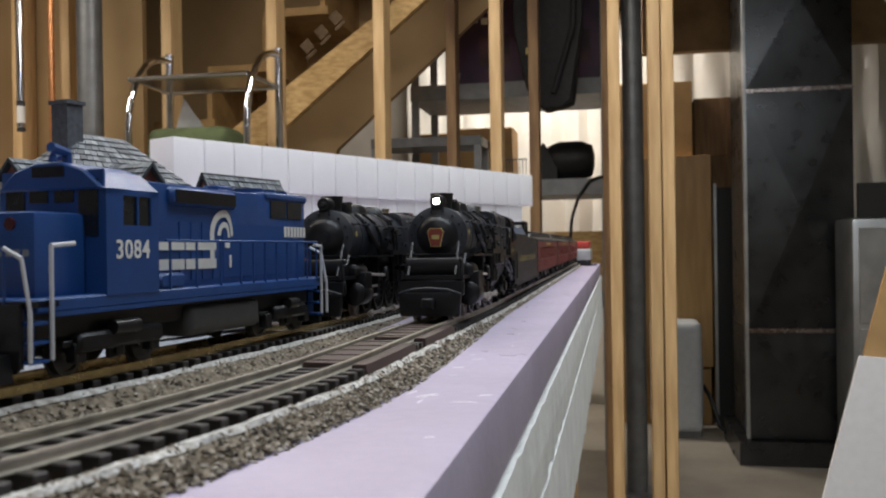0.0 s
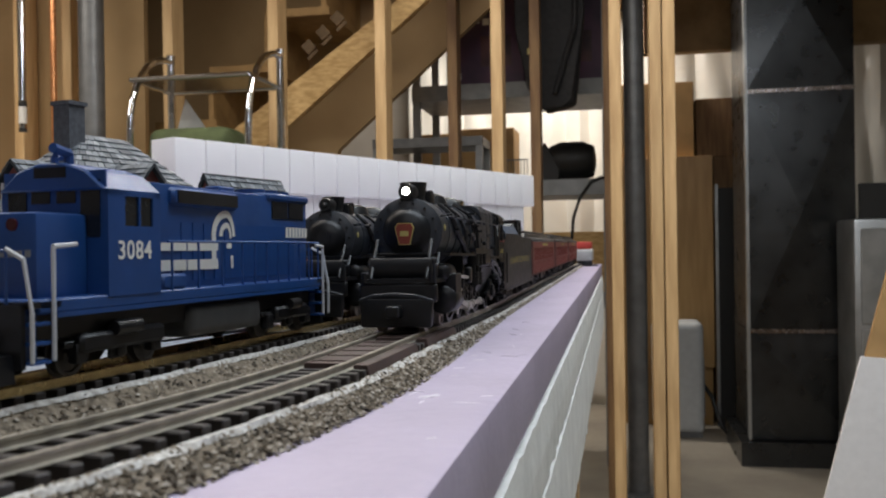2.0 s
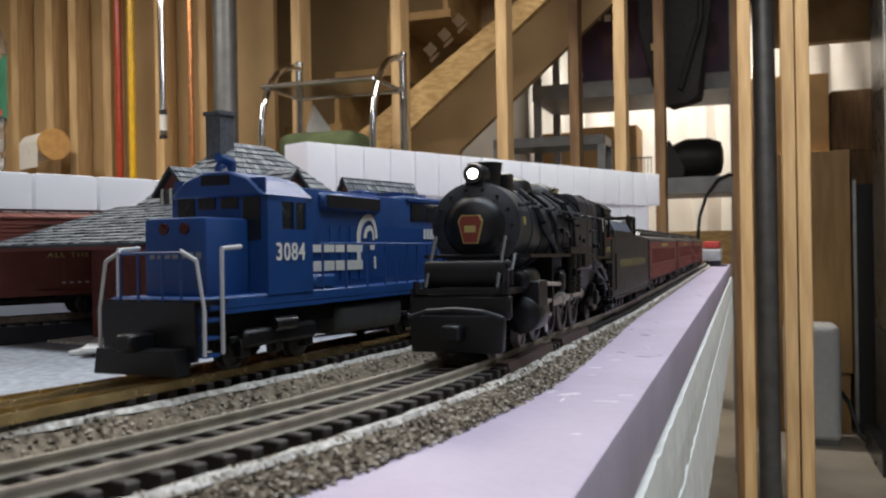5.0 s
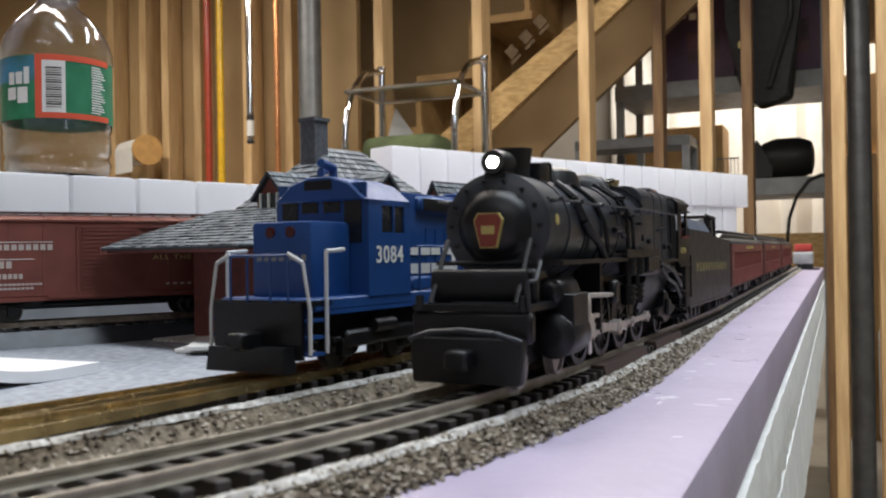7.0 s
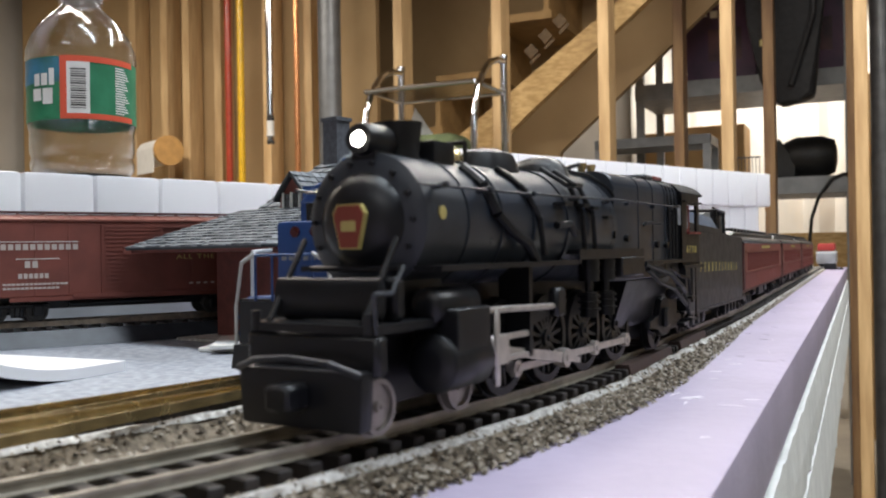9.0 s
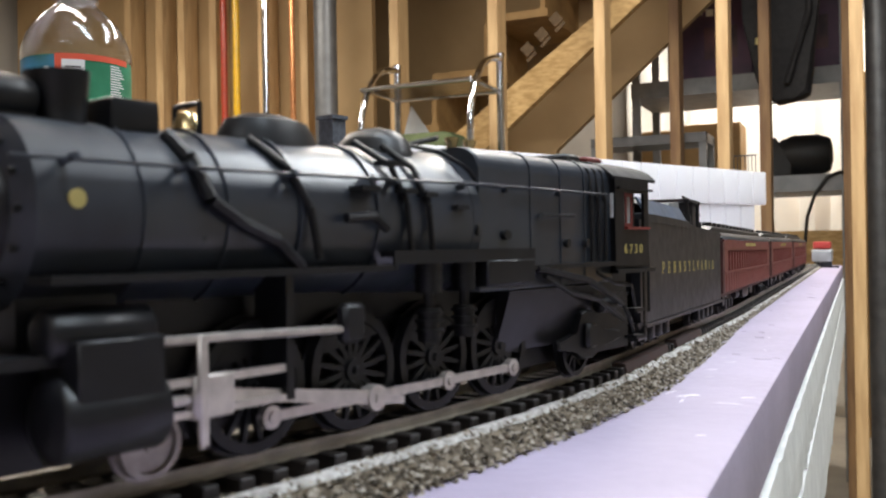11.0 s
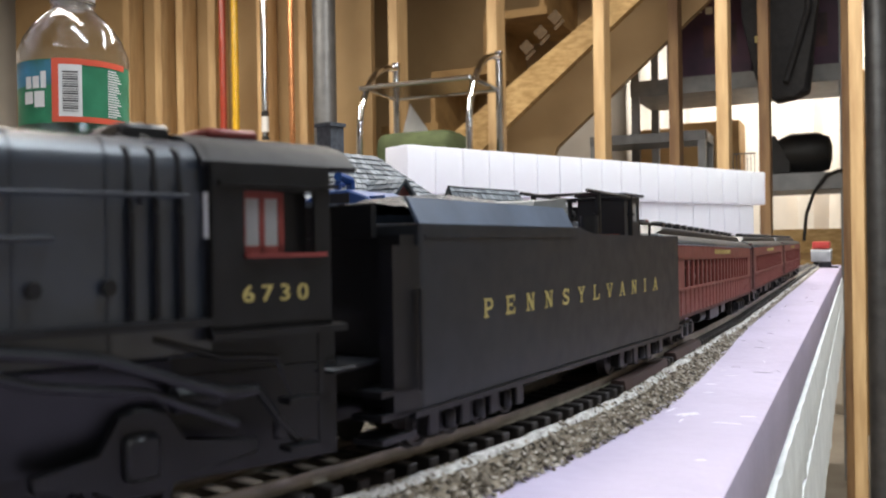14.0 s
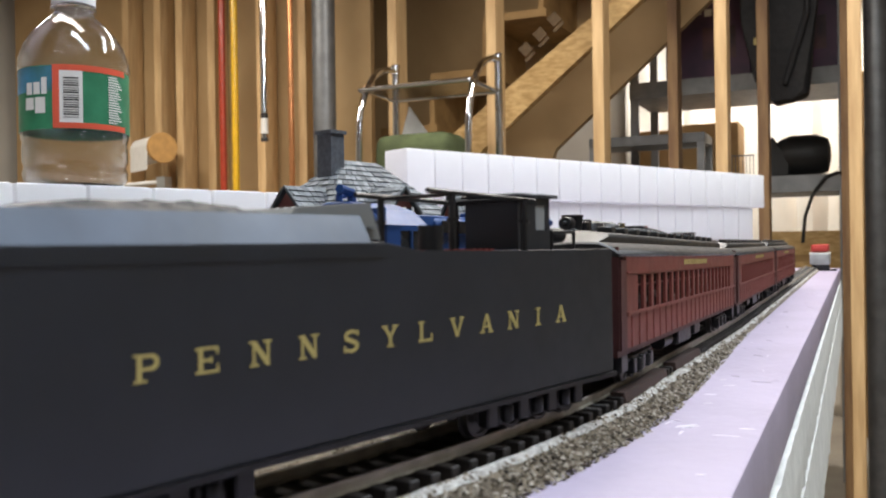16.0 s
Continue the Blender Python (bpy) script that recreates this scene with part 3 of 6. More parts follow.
def track(name, line, label, railmat, s0, s1):
    t = thing(name, label, "model track", group="model tracks")
    g = .0083
    for o in (-g, g):
        b = sweep(bmnew(), [(o - .00055, 0), (o - .00055, -.0008), (o - .0003, -.001), (o - .0003, -.0021), (o - .0011, -.0024), (o - .0011, -.0026),
                            (o + .0011, -.0026), (o + .0011, -.0024), (o + .0003, -.0021), (o + .0003, -.001), (o + .00055, -.0008), (o + .00055, 0)], s0, s1, .02, line)
        part("rail", b, M[railmat], t, smooth=False)
    return t


def ballast(line, s0, s1, near, seed):
    b = sweep(bmnew(), [(-.0480, FT + .0006), (-.0330, FT + .0022), (-.0210, -.0066), (-.0150, -.0058), (.0145, -.0058), (.0175, -.0054), (.0235, FT + .0005), (0, FT - .001)], s0, s1, .004, line, .0009, seed)
    o = tagged(part("ballast_bed", b, M["ballast"]), "brown granular model ballast under the track", "ballast", kind="stuff")
    # loose stones
    rnd = random.Random(seed)
    verts, faces = [], []

    def stone(p, r):
        k = len(verts)
        a = rnd.uniform(0, 6.28)
        for i in range(4):
            verts.append((p.x + r * math.cos(a + i * 1.57) * rnd.uniform(.7, 1.2), p.y + r * math.sin(a + i * 1.57) * rnd.uniform(.7, 1.2), p.z + r * rnd.uniform(-.2, .25)))
        verts.append((p.x, p.y, p.z + r * rnd.uniform(.6, 1.0)))
        for i in range(4):
            faces.append((k + i, k + (i + 1) % 4, k + 4))
    pale_v = []
    for i in range(near):
        s = s0 + .02 + (rnd.random() ** 1.6) * (s1 - s0 - .05)
        o2 = rnd.uniform(.0150, .0252) if rnd.random() < .72 else rnd.uniform(-.034, -.015)
        z = FT + .003 if o2 < -.0260 else -.0046 if abs(o2) < .0165 else -.0046 - (abs(o2) - .0165) / .0085 * .0058
        p, th = path(s, o2, line)
        p.z += z
        stone(p, rnd.uniform(.0005, .0010))
    me = bpy.data.meshes.new("ballast_stones")
    me.from_pydata(verts, [], faces)
    me.materials.append(M["stones"])
    tagged(new("ballast_stones", me), "loose brown and grey ballast stones along the track", "ballast", kind="stuff")
    # pale glue and dust line beside the tie ends
    b = sweep(bmnew(), [(.0146, -.0056), (.0152, -.0042), (.0168, -.0042), (.0180, -.0054)], s0, s1, .003, line, .0011, seed + 3, close=False)
    tagged(part("ballast_dust", b, M["ballast_pale"]), "pale gritty band of fine ballast beside the tie ends", "ballast", kind="stuff")


def island_mat():
    m = mat("ballast_stone", (.44, .38, .29), .95)
    nt = m.node_tree
    g = nt.nodes.new("ShaderNodeNewGeometry")
    r = nt.nodes.new("ShaderNodeValToRGB")
    e = r.color_ramp.elements
    e[0].color, e[1].color = (.02, .016, .012, 1), (.50, .45, .38, 1)
    x = e.new(.5)
    x.color = (.16, .125, .085, 1)
    nt.links.new(g.outputs["Random Per Island"], r.inputs[0])
    nt.links.new(r.outputs[0], nt.nodes["Principled BSDF"].inputs["Base Color"])
    return m


M["stones"] = island_mat()
M["scratch"] = mat("foam_scratch", (.74, .70, .76), .8)

# second, wider line on which the freight cars stand: a curve of its own
def freight_path(u):
    """Point and heading at u metres from the first boxcar's middle, away from the camera."""
    k, h0 = -1.15, radians(28.7)
    h = h0 + k * u * .55
    p = Vector((-.266, .339, .004))
    n = 24
    for i in range(n):
        ui = u * (i + .5) / n
        hh = max(0, h0 + k * ui * (1 if abs(ui) < .45 else .45 / abs(ui)))
        p += Vector((math.sin(hh), math.cos(hh), 0)) * (u / n)
    hh = max(0, h0 + k * u * (1 if abs(u) < .45 else .45 / abs(u)))
    return p, hh


def freight_track():
    t = thing("freight_siding", "dark model track on the grey ground under the boxcars", "model track", group="model tracks")
    for o in (-.0083, .0083):
        b = bmnew()
        rows = []
        for i in range(60):
            p, h = freight_path(-.28 + i * .018)
            n = Vector((math.cos(h), -math.sin(h), 0))
            rows.append([b.verts.new(p + n * (o + dx) + Vector((0, 0, z))) for dx, z in ((-.0006, 0), (-.0011, -.0026), (.0011, -.0026), (.0006, 0))])
        for p, q in zip(rows[:-1], rows[1:]):
            for k in range(4):
                b.faces.new((p[k], p[(k + 1) % 4], q[(k + 1) % 4], q[k]))
        part("rail", b, M["rail_side"], t, smooth=False)
    tie = mesh_of("tie", bevel(box(bmnew(), -.0145, .0145, -.0014, .0014, -.0042, -.0024), .0003, 1), M["tie"])
    for i in range(110):
        p, h = freight_path(-.27 + i * .0085)
        o = part("tie", tie, None, t)
        o.matrix_basis = pose(p.x, p.y, p.z, 0, 0, -math.degrees(h))
    b = bmnew()
    rows = []
    for i in range(80):
        p, h = freight_path(-.29 + i * .0135)
        n = Vector((math.cos(h), -math.sin(h), 0))
        rows.append([b.verts.new(p + n * o + Vector((0, 0, z))) for o, z in ((-.021, FT - .0017), (-.016, -.0042), (.016, -.0042), (.021, FT - .0017))])
    for p, q in zip(rows[:-1], rows[1:]):
        for k in range(3):
            b.faces.new((p[k], p[k + 1], q[k + 1], q[k]))
    part("roadbed", b, M["smokebox"], t)


def blocks():
    """Rows of white plastic cells."""
    def cell(l, d, h):
        return mesh_of("cell", bevel(box(bmnew(), -d, 0, 0, l * .965, 0, h), min(l, h) * .06, 2), M["blocks"], True)

    def row(a, b, n, depth, h, z, label):
        a, b = Vector((*a, z)), Vector((*b, z))
        d = b - a
        t = thing("plastic_cell_tray", label, "tray", pose(a.x, a.y, z, 0, 0, -math.degrees(math.atan2(d.x, d.y))), group="white cell trays")
        me = cell(d.length / n, depth, h)
        for i in range(n):
            o = part("cell", me, None, t)
            o.matrix_basis = pose(0, i * d.length / n, 0)
        return t
    row((-.452, 1.035), (-.085, 1.80), 17, .05, .062, .0510, "lower tier of translucent white plastic cells")
    row((-.4420, 1.022), (-.066, 1.83), 18, .05, .064, .1135, "upper tier of translucent white plastic cells")
    row((-.445, .20), (-.300, .585), 9, .075, .0720, .0180, "row of translucent white plastic cells behind the boxcars")
    # support under the long tray, same footprint as the tray
    t = thing("tray_support", "white foam block under the long cell tray", "block", pose(-.452, 1.035, 0, 0, 0, -25.6))
    part("foam_block", box(bmnew(), -.05, -.004, .01, .84, FT, .0505), M["plaster"], t)
    t = thing("tray_support", "low dark grey block under the cell tray behind the boxcars", "block", pose(-.445, .20, 0, 0, 0, -20.64))
    part("grey_block", box(bmnew(), -.070, -.004, .003, .405, FT + .0023, .0178), M["shelfgrey"], t)


def shingle_roof(pts, parent, rows_n, label=""):
    """A sloping roof face from its corners (eave left, eave right, top right, top left), laid with separate shingles."""
    el, er, tr, tl = [Vector(p) for p in pts]
    nrm = (er - el).cross(tl - el).normalized()
    if nrm.z < 0:
        nrm = -nrm
    b = bmnew()
    vs = [b.verts.new(p) for p in (el, er, tr, tl)] if (tr - tl).length > 1e-5 else [b.verts.new(p) for p in (el, er, tr)]
    b.faces.new(vs)
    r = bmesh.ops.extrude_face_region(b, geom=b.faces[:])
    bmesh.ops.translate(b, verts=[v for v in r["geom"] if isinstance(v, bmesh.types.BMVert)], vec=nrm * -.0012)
    # dark slab paints the shade seen between the shingles
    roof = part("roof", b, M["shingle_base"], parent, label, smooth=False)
    rnd = random.Random(len(label) + rows_n)
    verts, faces = [], []
    for i in range(rows_n):
        f0, f1 = i / rows_n, (i + 1.25) / rows_n
        f1 = min(f1, 1)
        a0, b0, a1, b1 = el.lerp(tl, f0), er.lerp(tr, f0), el.lerp(tl, f1), er.lerp(tr, f1)
        w = (b0 - a0).length
        n = max(1, int(w / .0042))
        sh = rnd.random() * .8
        for k in range(n + 1):
            u0, u1 = (k - sh) / n, (k + .9 - sh) / n
            u0, u1 = max(0, u0), min(1, u1)
            if u1 - u0 < .02 / max(1, n):
                continue
            lift = rnd.uniform(.0006, .0011)
            j = len(verts)
            for p in (a0.lerp(b0, u0) + nrm * lift, a0.lerp(b0, u1) + nrm * lift, a1.lerp(b1, u1) + nrm * .0001, a1.lerp(b1, u0) + nrm * .0001, a0.lerp(b0, u0), a0.lerp(b0, u1)):
                verts.append(tuple(p))
            faces += [(j, j + 1, j + 2, j + 3), (j, j + 1, j + 5, j + 4), (j, j + 4, j + 3), (j + 1, j + 5, j + 2)]
    me = bpy.data.meshes.new("shingles")
    me.from_pydata(verts, [], faces)
    me.materials.append(M["shingle_isl"])
    o = new("shingles", me)
    o.parent = roof
    tagged(o, "grey slate shingles in courses", kind="stuff")
    return roof


def shingle_mat():
    m = mat("slate_courses", (.2, .22, .24), .65)
    nt = m.node_tree
    g = nt.nodes.new("ShaderNodeNewGeometry")
    r = nt.nodes.new("ShaderNodeValToRGB")
    e = r.color_ramp.elements
    e[0].color, e[1].color = (.06, .07, .085, 1), (.24, .265, .285, 1)
    nt.links.new(g.outputs["Random Per Island"], r.inputs[0])
    nt.links.new(r.outputs[0], nt.nodes["Principled BSDF"].inputs["Base Color"])
    return m


M["shingle_isl"] = shingle_mat()


def station():
    # own space: x across (towards the tracks +), y along, z up
    t = thing("station_building", "model station with grey slate hipped roofs and red dormer", "model building", pose(-.160, .402, 0, 0, 0, -14))
    z = FT + .0035
    part("wall", box(bmnew(), -.050, .030, -.055, .085, z, .046), M["brickred"], t)
    part("platform", box(bmnew(), -.058, .045, -.075, .115, FT + .0022, z), M["ballast_pale"], t)
    # wide lower hipped roof
    e, zt = .040, .060
    x0, x1, y0, y1 = -.068, .040, -.098, .135
    xi0, xi1, yi0, yi1 = -.045, .020, -.040, .080
    shingle_roof([(x1, y0, e), (x1, y1, e), (xi1, yi1, zt), (xi1, yi0, zt)], t, 9, "front slope")
    shingle_roof([(x0, y0, e), (x1, y0, e), (xi1, yi0, zt), (xi0, yi0, zt)], t, 13, "end slope")
    shingle_roof([(x0, y1, e), (x0, y0, e), (xi0, yi0, zt), (xi0, yi1, zt)], t, 9, "back slope")
    shingle_roof([(x1, y1, e), (x0, y1, e), (xi0, yi1, zt), (xi1, yi1, zt)], t, 13, "far end slope")
    part("soffit", box(bmnew(), x0 + .002, x1 - .002, y0 + .002, y1 - .002, e - .0025, e - .001), M["brickred"], t)
    # steep upper hip
    r0, r1 = Vector((-.013, .006, .0955)), Vector((-.013, .036, .0955))
    A, B, C, D = (xi1 + .004, yi0 + .005, .058), (xi1 + .004, yi1 - .005, .058), (xi0, yi1 - .005, .058), (xi0, yi0 + .005, .058)
    shingle_roof([A, B, r1, r0], t, 12, "upper front slope")
    shingle_roof([D, A, r0, r0], t, 12, "upper end slope")
    shingle_roof([B, C, r1, r1], t, 12, "upper far slope")
    shingle_roof([C, D, r0, r1], t, 12, "upper back slope")
    # gabled dormers towards the tracks and towards the end
    def dormer(m, nm):
        d = part("dormer", extrude_poly(bmnew(), [(-.011, .052), (.011, .052), (.011, .066), (0, .0765), (-.011, .066)], "y", -.002, .026), M["brickred"], t, nm, smooth=False)
        d.matrix_basis = m
        shingle_roof([(.0135, -.005, .0640), (.0135, .03, .0640), (0, .03, .0785), (0, -.005, .0785)], d, 5, "a")
        shingle_roof([(-.0135, .03, .0640), (-.0135, -.005, .0640), (0, -.005, .0785), (0, .03, .0785)], d, 5, "b")
        part("dormer_window", box(bmnew(), -.006, .006, -.0035, -.0015, .055, .067), M["window"], d)
        b = bmnew()
        box(b, -.0068, .0068, -.0045, -.003, .0545, .0555)
        box(b, -.0068, -.006, -.0045, -.003, .0545, .0675)
        box(b, .006, .0068, -.0045, -.003, .0545, .0675)
        box(b, -.0005, .0005, -.0045, -.003, .0545, .0675)
        part("window_trim", b, M["cream"], d)
    dormer(pose(-.004, -.038, 0, 0, 0, 0), "red dormer with a white-framed window")
    dormer(pose(.028, .010, 0, 0, 0, 90), "red dormer facing the tracks")
    # lower gabled wing towards the far end
    shingle_roof([(.042, .05, .052), (.042, .12, .052), (.030, .12, .0765), (.030, .05, .0765)], t, 7, "wing slope")
    shingle_roof([(.018, .12, .052), (.018, .05, .052), (.030, .05, .0765), (.030, .12, .0765)], t, 7, "wing back")
    part("wing_gable", extrude_poly(bmnew(), [(.019, .05), (.041, .05), (.030, .0748)], "y", .052, .118), M["brickred"], t, smooth=False)
    ch = part("chimney", box(bmnew(), -.018, -.007, -.006, .004, .080, .109), M["galv_chimney"], t, smooth=False)
    part("chimney_cap", box(bmnew(), -.019, -.006, -.007, .005, .109, .111), M["galv_chimney"], ch)


M["galv_chimney"] = mat("chimney_grey", (.09, .095, .11), .8, var=.2, scale=400)


def bottle():
    t = thing("water_bottle", "clear empty plastic water bottle with green label", "bottle", pose(-.4005, .4360, .0902))
    prof = [(0.0, .024), (.002, .031), (.006, .034), (.010, .0345), (.014, .033), (.018, .0345), (.028, .0345), (.031, .034), (.034, .0352), (.078, .0352), (.081, .0365), (.088, .0360), (.098, .0325),
            (.1065, .0270), (.1135, .0205), (.1180, .0155), (.1215, .0124), (.126, .012)]
    shell = prof + [(z + (.0006 if i == 0 else 0), r - .0005) for i, (z, r) in reversed(list(enumerate(prof)))]
    shell = [(0.0, .0004)] + shell + [(.0006, .0004)]
    part("bottle_body", lathe(bmnew(), shell, (0, 0, 0), "z", 40), M["bottle"], t)
    part("cap", bevel(cyl(bmnew(), (0, 0, .126), (0, 0, .142), .0145, 28), .0008, 1), M["white"], t)
    part("neck_ring", cyl(bmnew(), (0, 0, .1230), (0, 0, .1250), .0150, 28), M["bottle"], t)

    # label, wrapped round the bottle: panels at angles seen from above
    def band(name, a0, a1, z0, z1, m, r=.0358):
        b = bmnew()
        n = max(2, int((a1 - a0) / 6))
        va = [[b.verts.new((rr * math.cos(radians(a0 + (a1 - a0) * i / n)), rr * math.sin(radians(a0 + (a1 - a0) * i / n)), z)) for z in (z0, z1) for rr in (r, r - .0002)] for i in range(n + 1)]
        for p, q in zip(va[:-1], va[1:]):
            b.faces.new((p[0], q[0], q[2], p[2]))
            b.faces.new((p[1], p[3], q[3], q[1]))
            b.faces.new((p[2], q[2], q[3], p[3]))
            b.faces.new((p[0], p[1], q[1], q[0]))
        return part(name, b, M[m], t)
    face = -43  # the side turned to the railway
    band("label_band", face - 180, face + 180, .037, .079, "label_green")
    band("label_sky", face - 95, face - 22, .062, .0785, "label_blue", .0360)
    band("label_panel", face - 22, face + 62, .0375, .0412, "label_red", .0361)
    band("label_panel", face - 22, face + 62, .0755, .0795, "label_red", .0361)
    band("label_panel", face - 22, face - 15, .0412, .0755, "label_red", .0361)
    band("label_white", face - 15, face + 8, .0412, .0755, "paper", .0361)
    for i in range(17):
        z = .0445 + i * .0016
        band("barcode_bar", face - 11, face + 4, z, z + (.0004, .0009, .0006)[i % 3], "rubber", .0363)
    for i in range(19):
        z = .0425 + i * .0017
        band("small_print", face + 36, face + 48 + (i * 7) % 9, z, z + .0008, "paper", .0361)
    for k, (a0, a1, z0, z1) in enumerate(((-60, -52, .060, .068), (-50, -42, .060, .068), (-40, -34, .060, .071), (-62, -50, .0500, .058), (-48, -36, .0475, .058))):
        band("label_word", face + a0 + 6, face + a1 + 6, z0, z1, "paper", .0362)


def sheets():
    b = bmnew()
    n = 24
    rows = []
    for i in range(n + 1):
        y = i / n
        z = .007 * max(0, 1 - y * 1.5) ** 2
        rows.append([b.verts.new((x, y * .06, z + dz)) for x, dz in ((-.16, 0), (.0, 0), (.0, .004), (-.16, .004))])
    for p, q in zip(rows[:-1], rows[1:]):
        for k in range(4):
            b.faces.new((p[k], p[(k + 1) % 4], q[(k + 1) % 4], q[k]))
    b.faces.new(rows[0])
    b.faces.new(rows[-1])
    o = tagged(part("white_card", b, M["white"]), "thick white card with a curled end on the ground", "card")
    o.matrix_world = pose(-.165, .178, FT + .0023, 0, 0, 0)
    for k, (dx, dz, rz) in enumerate(((0, 0, 20), (.004, .0022, 33))):
        b = bevel(box(bmnew(), -.05, .02, -.02, .03, 0, .002), .0004, 1)
        o = tagged(part("card_offcut", b, M["paper"]), "pale card offcut on the grey ground", "card", group="card offcuts")
        o.matrix_world = pose(-.142 + dx, .335, FT + .0023 + dz, 0, 0, rz)
    # toilet roll and hook on the studs
    t = thing("paper_roll", "paper roll on a holder with a brown core end", "roll", pose(-2.49, 2.80, .47, 0, 0, -25))
    part("roll", lathe(bmnew(), [(-.20, .055), (0, .055)], (0, 0, 0), "x", 28), M["paper"], t)
    part("core_end", lathe(bmnew(), [(0.0005, .062), (.02, .062)], (0, 0, 0), "x", 28), M["caramel"], t)
    part("hanging_sheet", box(bmnew(), -.19, -.01, -.057, -.055, -.09, .01), M["paper"], t)
    t = thing("wall_hook", "white rod hook fixed to a stud", "hook", pose(-2.50, 2.80, .325))
    part("hook_arm", cyl(bmnew(), (-.22, 0, 0), (.0, 0, .005), .009, 10), M["paper"], t)
    part("hook_end", box(bmnew(), 0, .045, -.02, .02, -.02, .025), M["galv_light"], t)





# ---------------------------------------------------------------- trains
def spoked_wheel(parent, y, r, spokes, tag="driver", x=.0092, rim="wheel_rim", web="black"):
    """A wheelset about its own axle: both wheels and the axle; turns about x."""
    w = thing(tag, "", "")
    w.parent = parent
    w.matrix_basis = pose(0, y, r)
    for sx in (1, -1):
        b = lathe(bmnew(), [(x - .0016, r * .8), (x - .0016, r + .0006), (x - .0011, r + .0006), (x - .0011, r), (x + .0010, r * .985), (x + .0010, r * .82), (x - .0016, r * .8)], (0, 0, 0), "x", 36, caps=False)
        if sx < 0:
            bmesh.ops.scale(b, vec=(-1, 1, 1), verts=b.verts)
        part("tyre", b, M[rim if spokes == 0 else web], w)
        b = bmnew()
        lathe(b, [(x - .001, r * .22), (x + .0012, r * .2), (x + .0012, r * .08), (x + .0018, r * .06)], (0, 0, 0), "x", 14)
        if spokes:
            c = bmnew()
            vs = [c.verts.new((sx * xx, rr, hw)) for xx in (x - .0008, x + .0005) for rr, hw in ((r * .18, r * .05), (r * .82, r * .035), (r * .82, -r * .035), (r * .18, -r * .05))]
            for f in ((0, 1, 2, 3), (4, 5, 6, 7), (0, 1, 5, 4), (1, 2, 6, 5), (2, 3, 7, 6), (3, 0, 4, 7)):
                c.faces.new([vs[k] for k in f])
            spoke = mesh_of("spoke", c, M[web])
            for i in range(spokes):
                part("spoke", spoke, None, w).matrix_basis = pose(0, 0, 0, 360 * i / spokes, 0, 0)
            # counterweight opposite the pin
            lathe(b, [(x - .0006, r * .8), (x + .0008, r * .8)], (0, 0, 0), "x", 10, 35, 145)
        else:
            lathe(b, [(x - .001, r * .8), (x + .0002, r * .8)], (0, 0, 0), "x", 28)
        if sx < 0:
            bmesh.ops.scale(b, vec=(-1, 1, 1), verts=b.verts)
        part("wheel_centre", b, M[web if spokes else rim], w)
    part("axle", cyl(bmnew(), (-x, 0, 0), (x, 0, 0), r * .16, 10), M["black"], w)
    return w


def rounded_front(w, z0, z1, r, n=6):
    pts = []
    for i in range(n + 1):
        a = radians(90 * i / n)
        pts.append((w - r + r * math.sin(a), z1 - r + r * math.cos(a)))
    return [(-x, z) for x, z in reversed(pts)] + pts + [(w, z0), (-w, z0)]


DR = .0120  # driver radius
DRIVERS = (-.0725, -.098, -.1235, -.149)
CRANK = .0052
LEADS = (-.1700, -.2010)


